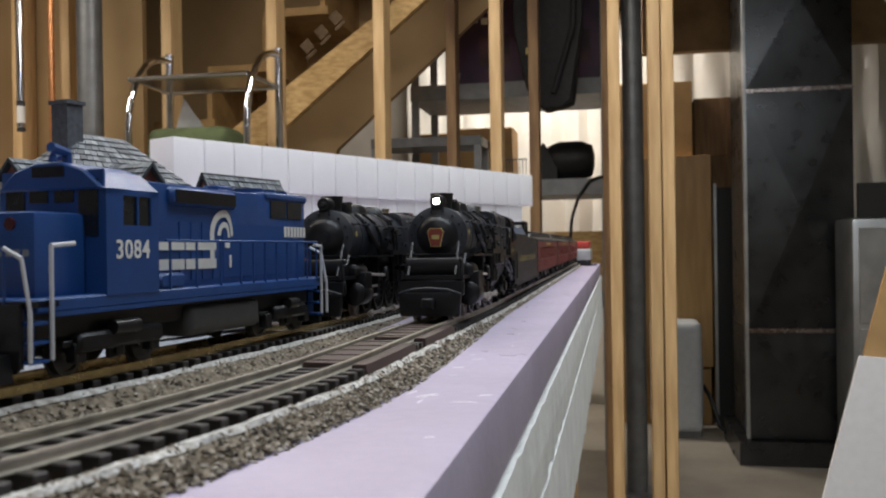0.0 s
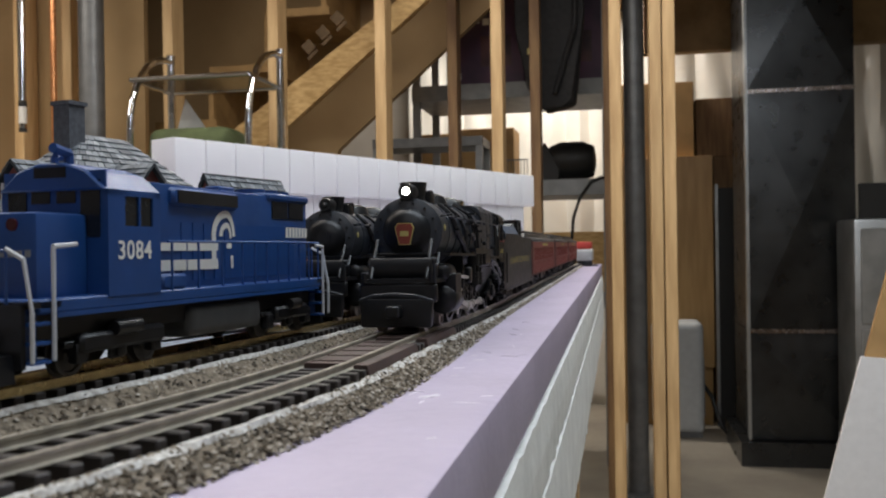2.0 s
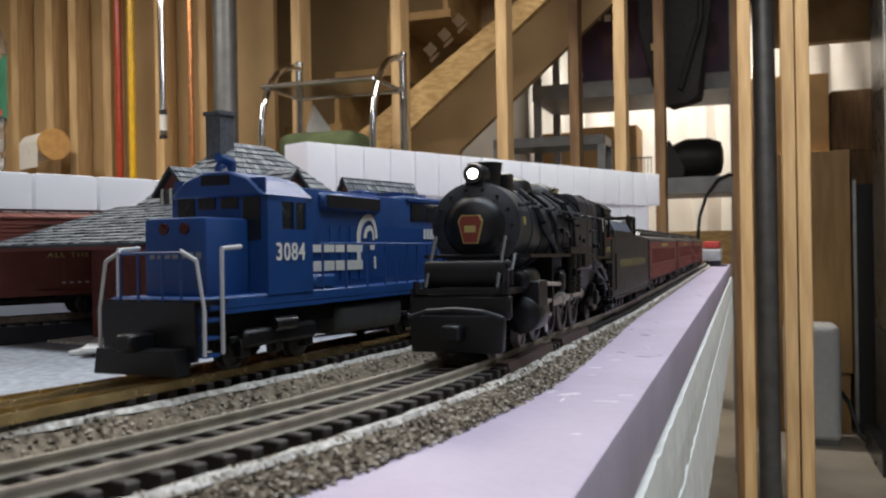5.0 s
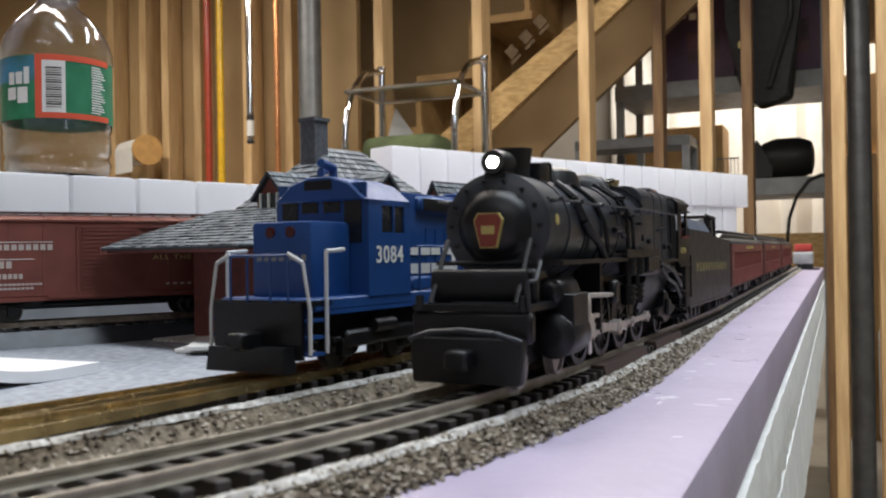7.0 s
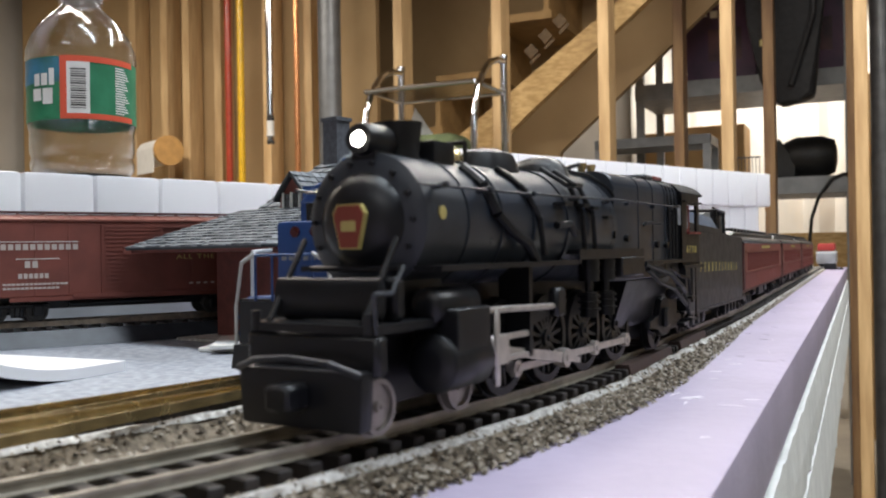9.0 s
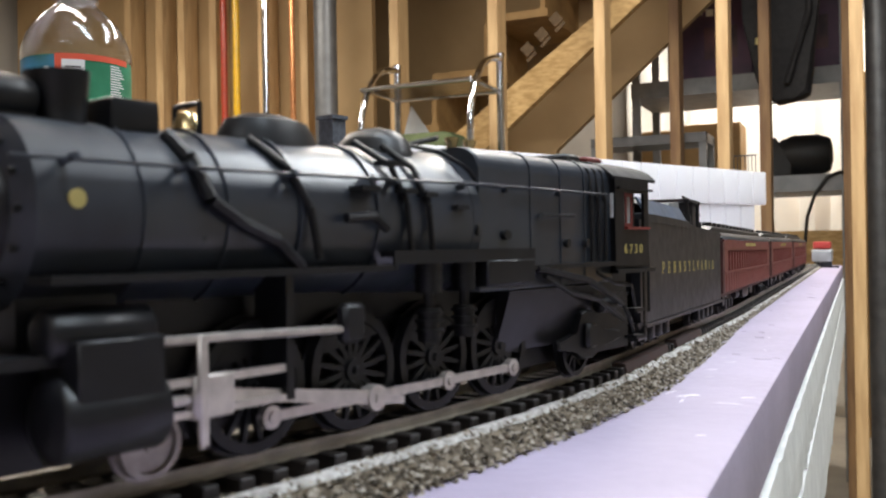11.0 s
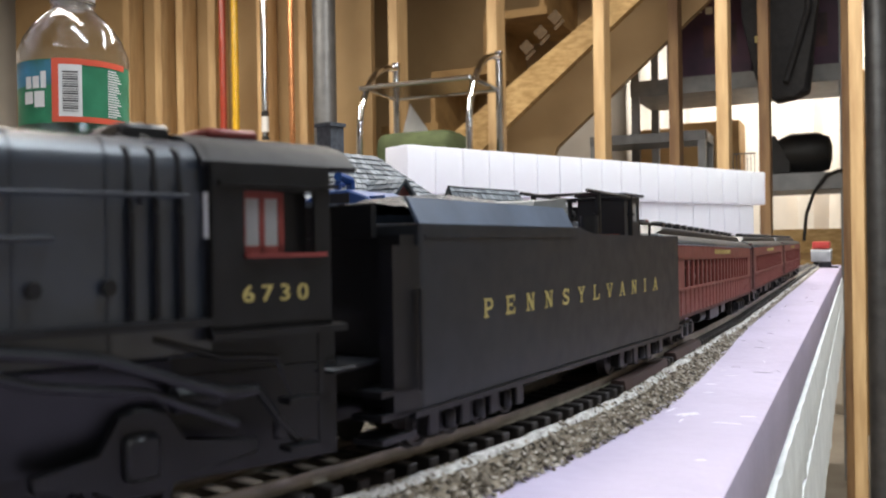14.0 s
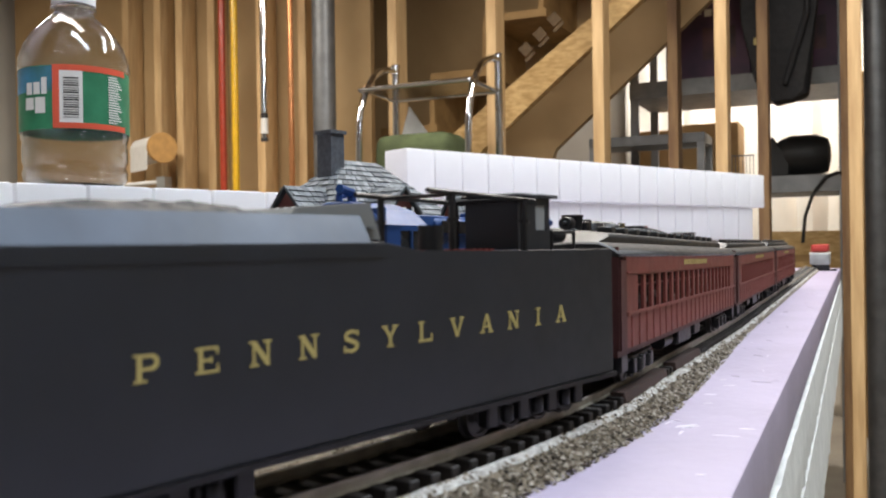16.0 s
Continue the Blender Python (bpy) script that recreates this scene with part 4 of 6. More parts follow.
def steam_engine(name, label, lit=True):
    """Mountain-type engine. y = 0 at the cab's front, front towards -y; z = 0 on the rails."""
    t = thing(name, label, "model locomotive")
    K, G = M["black"], M["blackgloss"]
    zc = .0425
    # boiler: smokebox, courses, firebox
    part("smokebox", lathe(bmnew(), [(-.1915, .0126), (-.190, .0153), (-.168, .0153)], (0, 0, zc), "y", 40), M["smokebox"], t, "dull graphite smokebox")
    part("smokebox_door", lathe(bmnew(), [(-.1950, .003), (-.1945, .007), (-.1920, .0105), (-.1910, .0108)], (0, 0, zc), "y", 32), K, t)
    part("boiler", lathe(bmnew(), [(-.168, .0152), (-.150, .0155), (-.120, .0158), (-.098, .0168), (-.068, .0172)], (0, 0, zc), "y", 44), G, t, "satin black boiler")
    for y in (-.168, -.150, -.132, -.114, -.096, -.078):
        r = .0153 + (y + .168) * .0175 + .00035
        part("boiler_band", lathe(bmnew(), [(y - .0006, r), (y + .0006, r)], (0, 0, zc), "y", 40), G, t)
    fb = rounded_front(.0162, .026, .0602, .0052)
    part("firebox", bevel(extrude_poly(bmnew(), fb, "y", -.068, .001), .0004, 1), G, t, "square-shouldered firebox")
    b = bmnew()
    for y in (-.05, -.033, -.018):
        extrude_poly(b, rounded_front(.01645, .027, .06045, .0053), "y", y, y + .0008)
    part("firebox_band", b, G, t)
    # stack, domes, bell, turret
    part("smokestack", lathe(bmnew(), [(.053, .0068), (.058, .0052), (.0605, .0055), (.0655, .0062), (.0657, .0045)], (0, -.1765, 0), "z", 24), K, t)
    b = bmnew()
    lathe(b, [(.054, .0076), (.0590, .0066), (.0615, .0056), (.0628, .003), (.063, .0005)], (0, 0, 0), "z", 22)
    bmesh.ops.scale(b, vec=(1, 1.55, 1), verts=b.verts)
    bmesh.ops.translate(b, vec=(0, -.127, .0005), verts=b.verts)
    part("sand_dome", b, K, t)
    part("steam_dome", lathe(bmnew(), [(.056, .0095), (.0605, .0082), (.0628, .006), (.0637, .003), (.0638, .0005)], (0, -.096, 0), "z", 22), K, t)
    part("feedwater_heater", bevel(box(bmnew(), -.007, .007, -.169, -.158, .056, .0618), .001, 2), K, t)
    b = bmnew()
    lathe(b, [(.0585, .0030), (.0600, .0026), (.0618, .0016), (.0625, .0003)], (0, -.1465, 0), "z", 14)
    part("bell", b, M["rail_brass"], t, "small brass bell")
    part("bell_bracket", tube(bmnew(), [(.0036, -.1465, .056), (.0036, -.1465, .0632), (-.0036, -.1465, .0632), (-.0036, -.1465, .056)], .0006, 6), K, t)
    part("turret", bevel(box(bmnew(), -.008, .008, -.012, -.002, .0600, .0632), .0008, 1), K, t)
    b = bmnew()
    for y in (-.062, -.056):
        lathe(b, [(.059, .0012), (.0620, .0012), (.0632, .0016), (.0638, .0016)], (.003, y, 0), "z", 10)
    part("safety_valve", b, M["rail_brass"], t)
    part("whistle", tube(bmnew(), [(.004, -.088, .0605), (.0065, -.080, .0622), (.006, -.075, .0626)], .0007, 8), K, t)
    # headlight
    hl = part("headlight", lathe(bmnew(), [(-.1925, .0033), (-.1910, .0038), (-.1835, .0038), (-.1820, .0030)], (0, 0, .0605), "y", 18), K, t)
    part("lens", lathe(bmnew(), [(-.1935, .001), (-.1930, .0015), (-.1924, .0018)], (0, 0, .0605), "y", 18), M["lamp"] if lit else M["window"], hl, "glowing headlight" if lit else "unlit headlight")
    part("headlight_bracket", box(bmnew(), -.003, .003, -.191, -.183, .0560, .0580), K, t)
    # number plate in keystone shape
    if not lit:
        part("number_plate", cyl(bmnew(), (0, -.1955, .0425), (0, -.1945, .0425), .003, 14), K, t)
    ks = [(-.0030, .0460), (.0030, .0460), (.0042, .0440), (.0024, .0365), (-.0024, .0365), (-.0042, .0440)]
    if lit:
        k = part("keystone_plate", extrude_poly(bmnew(), [(x, z) for x, z in ks], "y", -.1961, -.1949), M["gold"], t, "gold-edged red keystone plate", smooth=False)
        part("plate_face", extrude_poly(bmnew(), [(x * .91, .0412 + (z - .0412) * .93) for x, z in ks], "y", -.1965, -.1959), M["keystone"], k, smooth=False)
        part("plate_bars", box(bmnew(), -.0019, .0019, -.1968, -.1963, .0402, .0424), M["gold"], k)
    # smokebox front details
    b = bmnew()
    for i in range(14):
        a = 6.283 * i / 14
        p = Vector((.0128 * math.cos(a), -.1910, zc + .0128 * math.sin(a)))
        cyl(b, p, p + Vector((0, -.0012, 0)), .0006, 6)
    part("door_bolts", b, K, t)
    part("front_handrail", tube(bmnew(), [(-.0115, -.1945, .0325), (.0115, -.1945, .0325)], .0006, 6), K, t)
    # pilot, deck, air tanks
    part("pilot_beam", bevel(box(bmnew(), -.0165, .0165, -.226, -.221, .0125, .0205), .001, 1), K, t)
    pil = bmnew()
    prof = [(-.0155, -.0005), (.0155, -.0005), (.0150, .0125), (-.0150, .0125)]
    extrude_poly(pil, [(-.0148, .0025), (.0148, .0025), (.0155, .014), (-.0155, .014)], "y", -.231, -.2255)
    part("pilot", bevel(pil, .0012, 2), K, t, "black drop-coupler pilot")
    part("pilot_lip", tube(bmnew(), [(-.0152, -.2315, .0135), (-.009, -.2335, .0155), (0, -.234, .0162), (.009, -.2335, .0155), (.0152, -.2315, .0135)], .0007, 6), M["smokebox"], t)
    part("coupler", bevel(box(bmnew(), -.003, .003, -.240, -.231, .0065, .0115), .0008, 1), K, t)
    part("pilot_deck", box(bmnew(), -.0160, .0160, -.226, -.186, .0205, .0222), K, t)
    part("air_tank", lathe(bmnew(), [(-.0135, .002), (-.0130, .0042), (.0130, .0042), (.0135, .002)], (0, -.214, .0268), "x", 18), K, t)
    for x in (.0118, -.0118):
        part("pump_shield", bevel(box(bmnew(), x - .003, x + .003, -.2075, -.200, .0222, .031), .001, 1), K, t)
        part("stay_rod", tube(bmnew(), [(x, -.2235, .0222), (x, -.196, .0385)], .0007, 6), K, t)
        part("step_lamp", cyl(bmnew(), (x * 1.2, -.2255, .0205), (x * 1.2, -.2255, .0245), .0012, 8), K, t)
    b = tube(bmnew(), [(.0158, -.2255, .0205), (.0158, -.2265, .028), (.0158, -.216, .028), (.0158, -.205, .033)], .0005, 6)
    part("front_grab", b, M["smokebox"], t)
    # frame and saddle
    part("frame", box(box(bmnew(), -.0062, .0062, -.222, .030, .0045, .0215), -.0058, .0058, -.165, .030, .0216, .0290), K, t)
    part("saddle", box(bmnew(), -.0085, .0085, -.190, -.170, .0215, .0302), K, t)
    part("ashpan", extrude_poly(bmnew(), [(-.0145, .0255), (.0145, .0255), (.0095, .010), (-.0095, .010)], "y", -.056, -.006), K, t, smooth=False)
    # running boards
    for sx in (1, -1):
        xa, xb = sorted((sx * .0118, sx * .0185))
        part("running_board", box(bmnew(), xa, xb, -.190, -.112, .0318, .0330), K, t)
        part("running_board", box(bmnew(), xa, xb, -.052, .0, .0305, .0317), K, t)
        b = box(bmnew(), xa, xb, -.112, -.052, .0345, .0357)
        xo = sx * .0187
        box(b, min(xo, xo - sx * .0006), max(xo, xo - sx * .0006), -.112, -.052, .0330, .0358)
        box(b, min(xo, xo - sx * .0006), max(xo, xo - sx * .0006), -.1128, -.112, .0318, .0358)
        part("running_board", b, K, t)
        part("tool_box", bevel(box(bmnew(), *sorted((sx * .0135, sx * .0190)), -.070, -.052, .0272, .0335), .0006, 1), K, t)
        # injector and pump cylinders under the board
        for y in (-.096, -.082):
            b = cyl(bmnew(), (sx * .0150, y, .0268), (sx * .0150, y, .0335), .0030, 14)
            cyl(b, (sx * .0150, y, .0165), (sx * .0150, y, .0235), .0026, 14)
            cyl(b, (sx * .0150, y, .0235), (sx * .0150, y, .0268), .0012, 8)
            for z in (.0185, .0205, .0222, .0290, .0315):
                cyl(b, (sx * .0150, y, z), (sx * .0150, y, z + .0006), .0033, 14)
            part("air_pump", b, K, t)
        # handrail and its posts
        b = tube(bmnew(), [(sx * .0160, -.194, zc + .0072), (sx * .0166, -.150, zc + .0072), (sx * .0178, -.070, zc + .0082), (sx * .0178, -.004, zc + .0082)], .00035, 6)
        for y in (-.185, -.160, -.135, -.110, -.085, -.060, -.035, -.012):
            cyl(b, (sx * .0135, y, zc + .0070), (sx * .0176, y, zc + .0076), .0007, 6)
        part("handrail", b, G, t)
        # pipes on the boiler side
        def pipe(pts, r):
            part("boiler_pipe", tube(bmnew(), [(sx * x, y, z) for x, y, z in pts], r, 8), K, t)
        pipe([(.0085, -.158, .0560), (.0135, -.157, .0515), (.0163, -.155, .0445), (.0168, -.148, .0405), (.0172, -.140, .0378), (.0172, -.134, .0330)], .0014)
        pipe([(.0080, -.138, .0570), (.0140, -.134, .0515), (.0168, -.131, .0440), (.0172, -.129, .0345)], .0008)
        pipe([(.0070, -.112, .0590), (.0140, -.108, .0535), (.0172, -.1065, .0455), (.0175, -.1055, .0355)], .0007)
        pipe([(.0070, -.102, .0590), (.0140, -.100, .0535), (.0176, -.099, .0455), (.0178, -.098, .0355)], .0007)
        pipe([(.0060, -.092, .0600), (.0118, -.086, .0582), (.0158, -.080, .0545), (.0170, -.076, .052)], .0005)
        pipe([(.0175, -.123, .0420), (.0180, -.117, .0425), (.0180, -.114, .0400)], .0010)
        for y in (-.014, -.0095, -.005):
            pipe([(.0100, y - .004, .0605), (.0155, y, .0575), (.0170, y, .0480), (.0170, y, .0320)], .0006)
        pipe([(.0168, -.046, .0432), (.0174, -.045, .0440), (.0174, -.027, .0442)], .0005)
        pipe([(.0182, -.050, .0308), (.0186, -.02, .0270), (.0186, -.006, .0225), (.018, .002, .020)], .0009)
        pipe([(.0182, -.046, .0290), (.0180, -.030, .0240), (.0178, -.012, .0215), (.0178, .004, .0150)], .0008)
        b = bmnew()
        for y, z in ((-.118, .0475), (-.1065, .0475), (-.099, .0470), (-.087, .0445), (-.112, .0530)):
            box(b, *sorted((sx * .0150, sx * .0186)), y - .0022, y + .0022, z, z + .0010)
        for y, z in ((-.075, .0400), (-.060, .0390), (-.03, .0370), (-.018, .0370)):
            cyl(b, (sx * .0150, y, z), (sx * .0175, y, z), .0012, 10)
        part("boiler_fitting", b, K, t)
        part("builder_plate", cyl(bmnew(), (sx * .0140, -.1835, .0440), (sx * .0155, -.1835, .0440), .0015, 14), M["gold"], t, "small round gold builder plate")
        # cylinders
        b = lathe(bmnew(), [(-.190, .003), (-.1892, .0052), (-.1885, .0062), (-.1675, .0062), (-.1665, .0052), (-.166, .003)], (sx * .0150, 0, .0128), "y", 20)
        lathe(b, [(-.190, .002), (-.189, .0040), (-.168, .0040), (-.167, .002)], (sx * .0140, 0, .0245), "y", 16)
        box(b, *sorted((sx * .0095, sx * .0205)), -.187, -.169, .0125, .0240)
        part("cylinder", bevel(b, .0003, 1), K, t, "boxy black cylinder and valve chest")
        # slide bars, crosshead guide, valve gear
        b = box(bmnew(), *sorted((sx * .0148, sx * .0162)), -.166, -.137, .0150, .0163)
        box(b, *sorted((sx * .0148, sx * .0162)), -.166, -.137, .0100, .0111)
        part("slide_bar", b, M["silver"], t)
        part("guide_yoke", box(bmnew(), *sorted((sx * .0080, sx * .0165)), -.137, -.1352, .0100, .0318), K, t)
        part("link_hanger", bevel(box(bmnew(), *sorted((sx * .0150, sx * .0180)), -.124, -.119, .0185, .0260), .0008, 1), K, t)
        part("radius_rod", tube(bmnew(), [(sx * .0166, -.166, .0225), (sx * .0166, -.150, .0222), (sx * .0166, -.121, .0212)], .0008, 6), M["silver"], t)
        part("cab_step", box(bmnew(), *sorted((sx * .0130, sx * .0170)), .014, .0205, .0085, .0095), K, t)
        part("cab_step", box(bmnew(), *sorted((sx * .0130, sx * .0170)), .014, .0205, .0165, .0175), K, t)
        part("injector", lathe(bmnew(), [(-.006, .001), (-.005, .0022), (.003, .0022), (.004, .0012), (.010, .0010)], (sx * .0150, -.001, .0195), "y", 12), K, t)
        part("injector_pipe", tube(bmnew(), [(sx * .0150, .009, .0195), (sx * .0158, .012, .0150), (sx * .0150, .016, .0105), (sx * .0120, .019, .0088)], .0007, 6), K, t)
        part("injector_pipe", tube(bmnew(), [(sx * .0160, -.010, .0290), (sx * .0164, .002, .0255), (sx * .0164, .012, .0245), (sx * .0160, .015, .0180)], .0006, 6), K, t)
        part("step_hanger", box(bmnew(), *sorted((sx * .0166, sx * .0170)), .0195, .0205, .0085, .0290), K, t)
        arch = [(-.030, .0085), (-.030, .0112), (-.0185, .0120), (-.0155, .0180), (-.0115, .0188), (-.0065, .0180), (-.0035, .0125), (.010, .0115), (.010, .0090), (-.0030, .0080), (-.0075, .0050), (-.0155, .0050), (-.0190, .0078)]
        part("trailing_frame", bevel(extrude_poly(bmnew(), arch, "x", *sorted((sx * .0118, sx * .0140))), .0005, 1), K, t, "arched cast trailing-truck frame")
        part("journal_box", bevel(box(bmnew(), *sorted((sx * .0138, sx * .0158)), -.0150, -.0085, .0080, .0150), .0008, 1), K, t)
    # final proportions along the engine, and a slightly flatter boiler top
    was = (-.240, -.2205, -.196, -.190, -.1765, -.166, -.150, -.137, -.127, -.112, -.096, -.082, -.068, -.052, 0, .03)
    now = (-.2195, -.2060, -.1968, -.1905, -.1785, -.1725, -.158, -.147, -.1375, -.1196, -.1058, -.093, -.0885, -.069, -.0251, .005)
    for o in t.children_recursive:
        for v in o.data.vertices:
            v.co.y = float(np.interp(v.co.y, was, now))
            if v.co.z > zc:
                v.co.z = zc + (v.co.z - zc) * .955
    # cab
    cab = thing("cab", "", "")
    cab.parent = t
    cab.matrix_basis = pose(0, -.0251, 0) @ Matrix.Diagonal((1, .68, 1, 1))
    cl, ce, ct, w = .032, .0558, .0615, .0178
    z0 = .0294
    for sx in (1, -1):
        b = bmnew()
        x0, x1 = sorted((sx * w, sx * (w - .0009)))
        box(b, x0, x1, 0, cl, z0, .0415)
        box(b, x0, x1, 0, .0085, .0415, .0515)
        box(b, x0, x1, .0275, cl, .0415, .0515)
        box(b, x0, x1, 0, cl, .0515, ce)
        side = part("cab_side", b, K, cab, smooth=False)
        b = bmnew()
        xf = sx * (w - .0012)
        xa, xb = sorted((xf, xf - sx * .0006))
        for ya, yb in ((.0085, .0098), (.0135, .0148), (.0185, .0200)):
            box(b, xa, xb, ya, yb, .0415, .0515)
        box(b, xa, xb, .0085, .0200, .0415, .0427)
        box(b, xa, xb, .0085, .0200, .0503, .0515)
        part("window_sash", b, M["redtrim"], side, "dark red window sash")
        part("window_pane", box(bmnew(), *sorted((xf - sx * .0003, xf - sx * .0004)), .0095, .0190, .0425, .0505), M["pane"], side)
        part("armrest", box(bmnew(), *sorted((sx * w, sx * (w + .0012))), .0085, .0300, .0408, .0415), M["redtrim"], side)
        part("rain_gutter", box(bmnew(), *sorted((sx * w, sx * (w + .0010))), .002, .034, .0522, .0528), K, side)
        part("drip_rail", box(bmnew(), *sorted((sx * (w - .002), sx * (w + .0008))), 0, cl + .004, z0 - .0012, z0), K, side)
    arch = [(-w, ce)] + [(-w + 2 * w * i / 14, ce + (ct - ce) * math.sin(math.pi * i / 14) ** .6) for i in range(1, 14)] + [(w, ce)]
    roof = arch + [(x * .97, z - .0008) for x, z in reversed(arch)]
    part("cab_roof", extrude_poly(bmnew(), roof, "y", -.0015, cl + .008), M["cabroof"], cab, "weathered black cab roof")
    part("roof_vent", bevel(box(bmnew(), -.006, .006, .008, .022, ct - .0006, ct + .0012), .0006, 1), M["redtrim"], cab)
    part("cab_front", extrude_poly(bmnew(), [(-w, z0)] + arch + [(w, z0)], "y", 0, .0008), K, cab, smooth=False)
    part("front_window", box(bmnew(), .0164, .0174, -.0006, -.0001, .0440, .0510), M["pane_lit"], cab)
    part("cab_floor", box(bmnew(), -w, w, 0, cl, z0 - .001, z0 + .001), K, cab)
    part("backhead", box(bmnew(), -.0145, .0145, .001, cl - .004, z0, .0545), K, cab)
    if lit:
        for sx, m in ((1, SIDE), (-1, pose(0, 0, 0, 90, 0, -90))):
            text_part("6730", .0037, M["gold"], cab, pose(sx * (w + .00012), .0165, .0350) @ m, "cab_number", 1.5, bold=.00003, wide=1.75)
    return t


M["pane"] = mat("window_pane", (.55, .57, .58), .15, alpha=.55, var=.02)
# paler opaque copy of the pane: light on the front window as colour
M["pane_lit"] = mat("front_pane_lit", (.62, .64, .66), .15, var=.02)
M["cabroof"] = mat("cab_roof", (.012, .0125, .015), .52, var=.3, scale=60, spec=.22)


def engine_running_gear(t):
    """Wheels and rods as parts that move. Returns (wheelsets, coupled rods, main rods, crossheads)."""
    drivers = [spoked_wheel(t, y, DR, 16, "driver_axle") for y in DRIVERS]
    leads = [spoked_wheel(t, y, .0056, 0, "lead_axle") for y in LEADS]
    trail = [spoked_wheel(t, -.0350, .0072, 10, "trailing_axle")]
    rods, mains, heads = [], [], []
    for sx in (1, -1):
        x = sx * .0122
        r = thing("side_rod", "", "")
        r.parent = t
        b = bmnew()
        xa, xb = sorted((x, x + sx * .0011))
        ys = DRIVERS
        for a, c in zip(ys[:-1], ys[1:]):
            box(b, xa, xb, c, a, -.0009, .0009)
        part("rod_bar", b, M["silver"], r)
        for y in ys:
            part("rod_boss", cyl(bmnew(), (xa - .0002, y, 0), (xb + .0004, y, 0), .0021, 16), M["silver"], r)
            part("crank_pin", cyl(bmnew(), (xa - .0015, y, 0), (xb + .0010, y, 0), .0010, 12), M["silver"], r)
        rods.append((r, sx))
        m = thing("main_rod", "", "")
        m.parent = t
        b = bmnew()
        x2 = sx * .0139
        xa, xb = sorted((x2, x2 + sx * .0011))
        extrude_poly(b, [(0, -.0014), (0, .0014), (-.0405, .0010), (-.0405, -.0010)], "x", xa, xb)
        part("rod_bar", b, M["silver"], m)
        part("rod_boss", cyl(bmnew(), (xa - .0008, 0, 0), (xb + .0006, 0, 0), .0026, 16), M["silver"], m)
        ecc = box(bmnew(), *sorted((sx * .0152, sx * .0160)), -.0008, .0075, -.0010, .0006)
        part("eccentric_crank", ecc, M["silver"], m)
        mains.append((m, sx))
        h = thing("crosshead", "", "")
        h.parent = t
        b = box(bmnew(), *sorted((sx * .0142, sx * .0170)), -.0040, .0040, -.0036, .0034)
        box(b, *sorted((sx * .0165, sx * .0176)), -.0035, -.0015, -.0080, .0100)
        part("crosshead_block", bevel(b, .0004, 1), M["silver"], h)
        part("piston_rod", cyl(bmnew(), (sx * .0150, -.024, -.0003), (sx * .0150, -.003, -.0003), .0010, 10), M["silver"], h)
        heads.append((h, sx))
    return drivers, leads, trail, rods, mains, heads


def truck(parent, y, r, axles, spacing, name="truck", side="black"):
    t = thing(name, "", "")
    t.parent = parent
    t.matrix_basis = pose(0, y, 0)
    ws = []
    half = spacing * (axles - 1) / 2
    for sx in (1, -1):
        xa, xb = sorted((sx * .0112, sx * .0130))
        b = box(bmnew(), xa, xb, -half - .005, half + .005, r + .0018, r + .0036)
        for i in range(axles):
            ya = -half + i * spacing
            box(b, *sorted((sx * .0110, sx * .0142)), ya - .0022, ya + .0022, r - .0024, r + .0028)
        for i in range(axles - 1):
            ya = -half + (i + .5) * spacing
            box(b, xa, xb, ya - .0030, ya + .0030, r - .0028, r + .002)
            cyl(b, (sx * .0135, ya, r - .002), (sx * .0135, ya, r + .0022), .0016, 10)
        part("side_frame", bevel(b, .0004, 1), M[side], t)
    for i in range(axles):
        b = bmnew()
        for sg in (1, -1):
            lathe(b, [(sg * .0075, r + .0005), (sg * .0080, r + .0005), (sg * .0081, r), (sg * .0101, r * .98), (sg * .0101, r * .8), (sg * .0096, r * .75), (sg * .0096, r * .3), (sg * .0102, r * .2)], (0, 0, 0), "x", 24)
        cyl(b, (-.0076, 0, 0), (.0076, 0, 0), r * .2, 8)
        w = part("wheelset", b, M["wheel_dark"], t)
        w.matrix_basis = pose(0, -half + i * spacing, r)
        ws.append((w, -half + i * spacing, r))
    part("bolster", box(bmnew(), -.011, .011, -.003, .003, r, r + .005), M[side], t)
    return ws


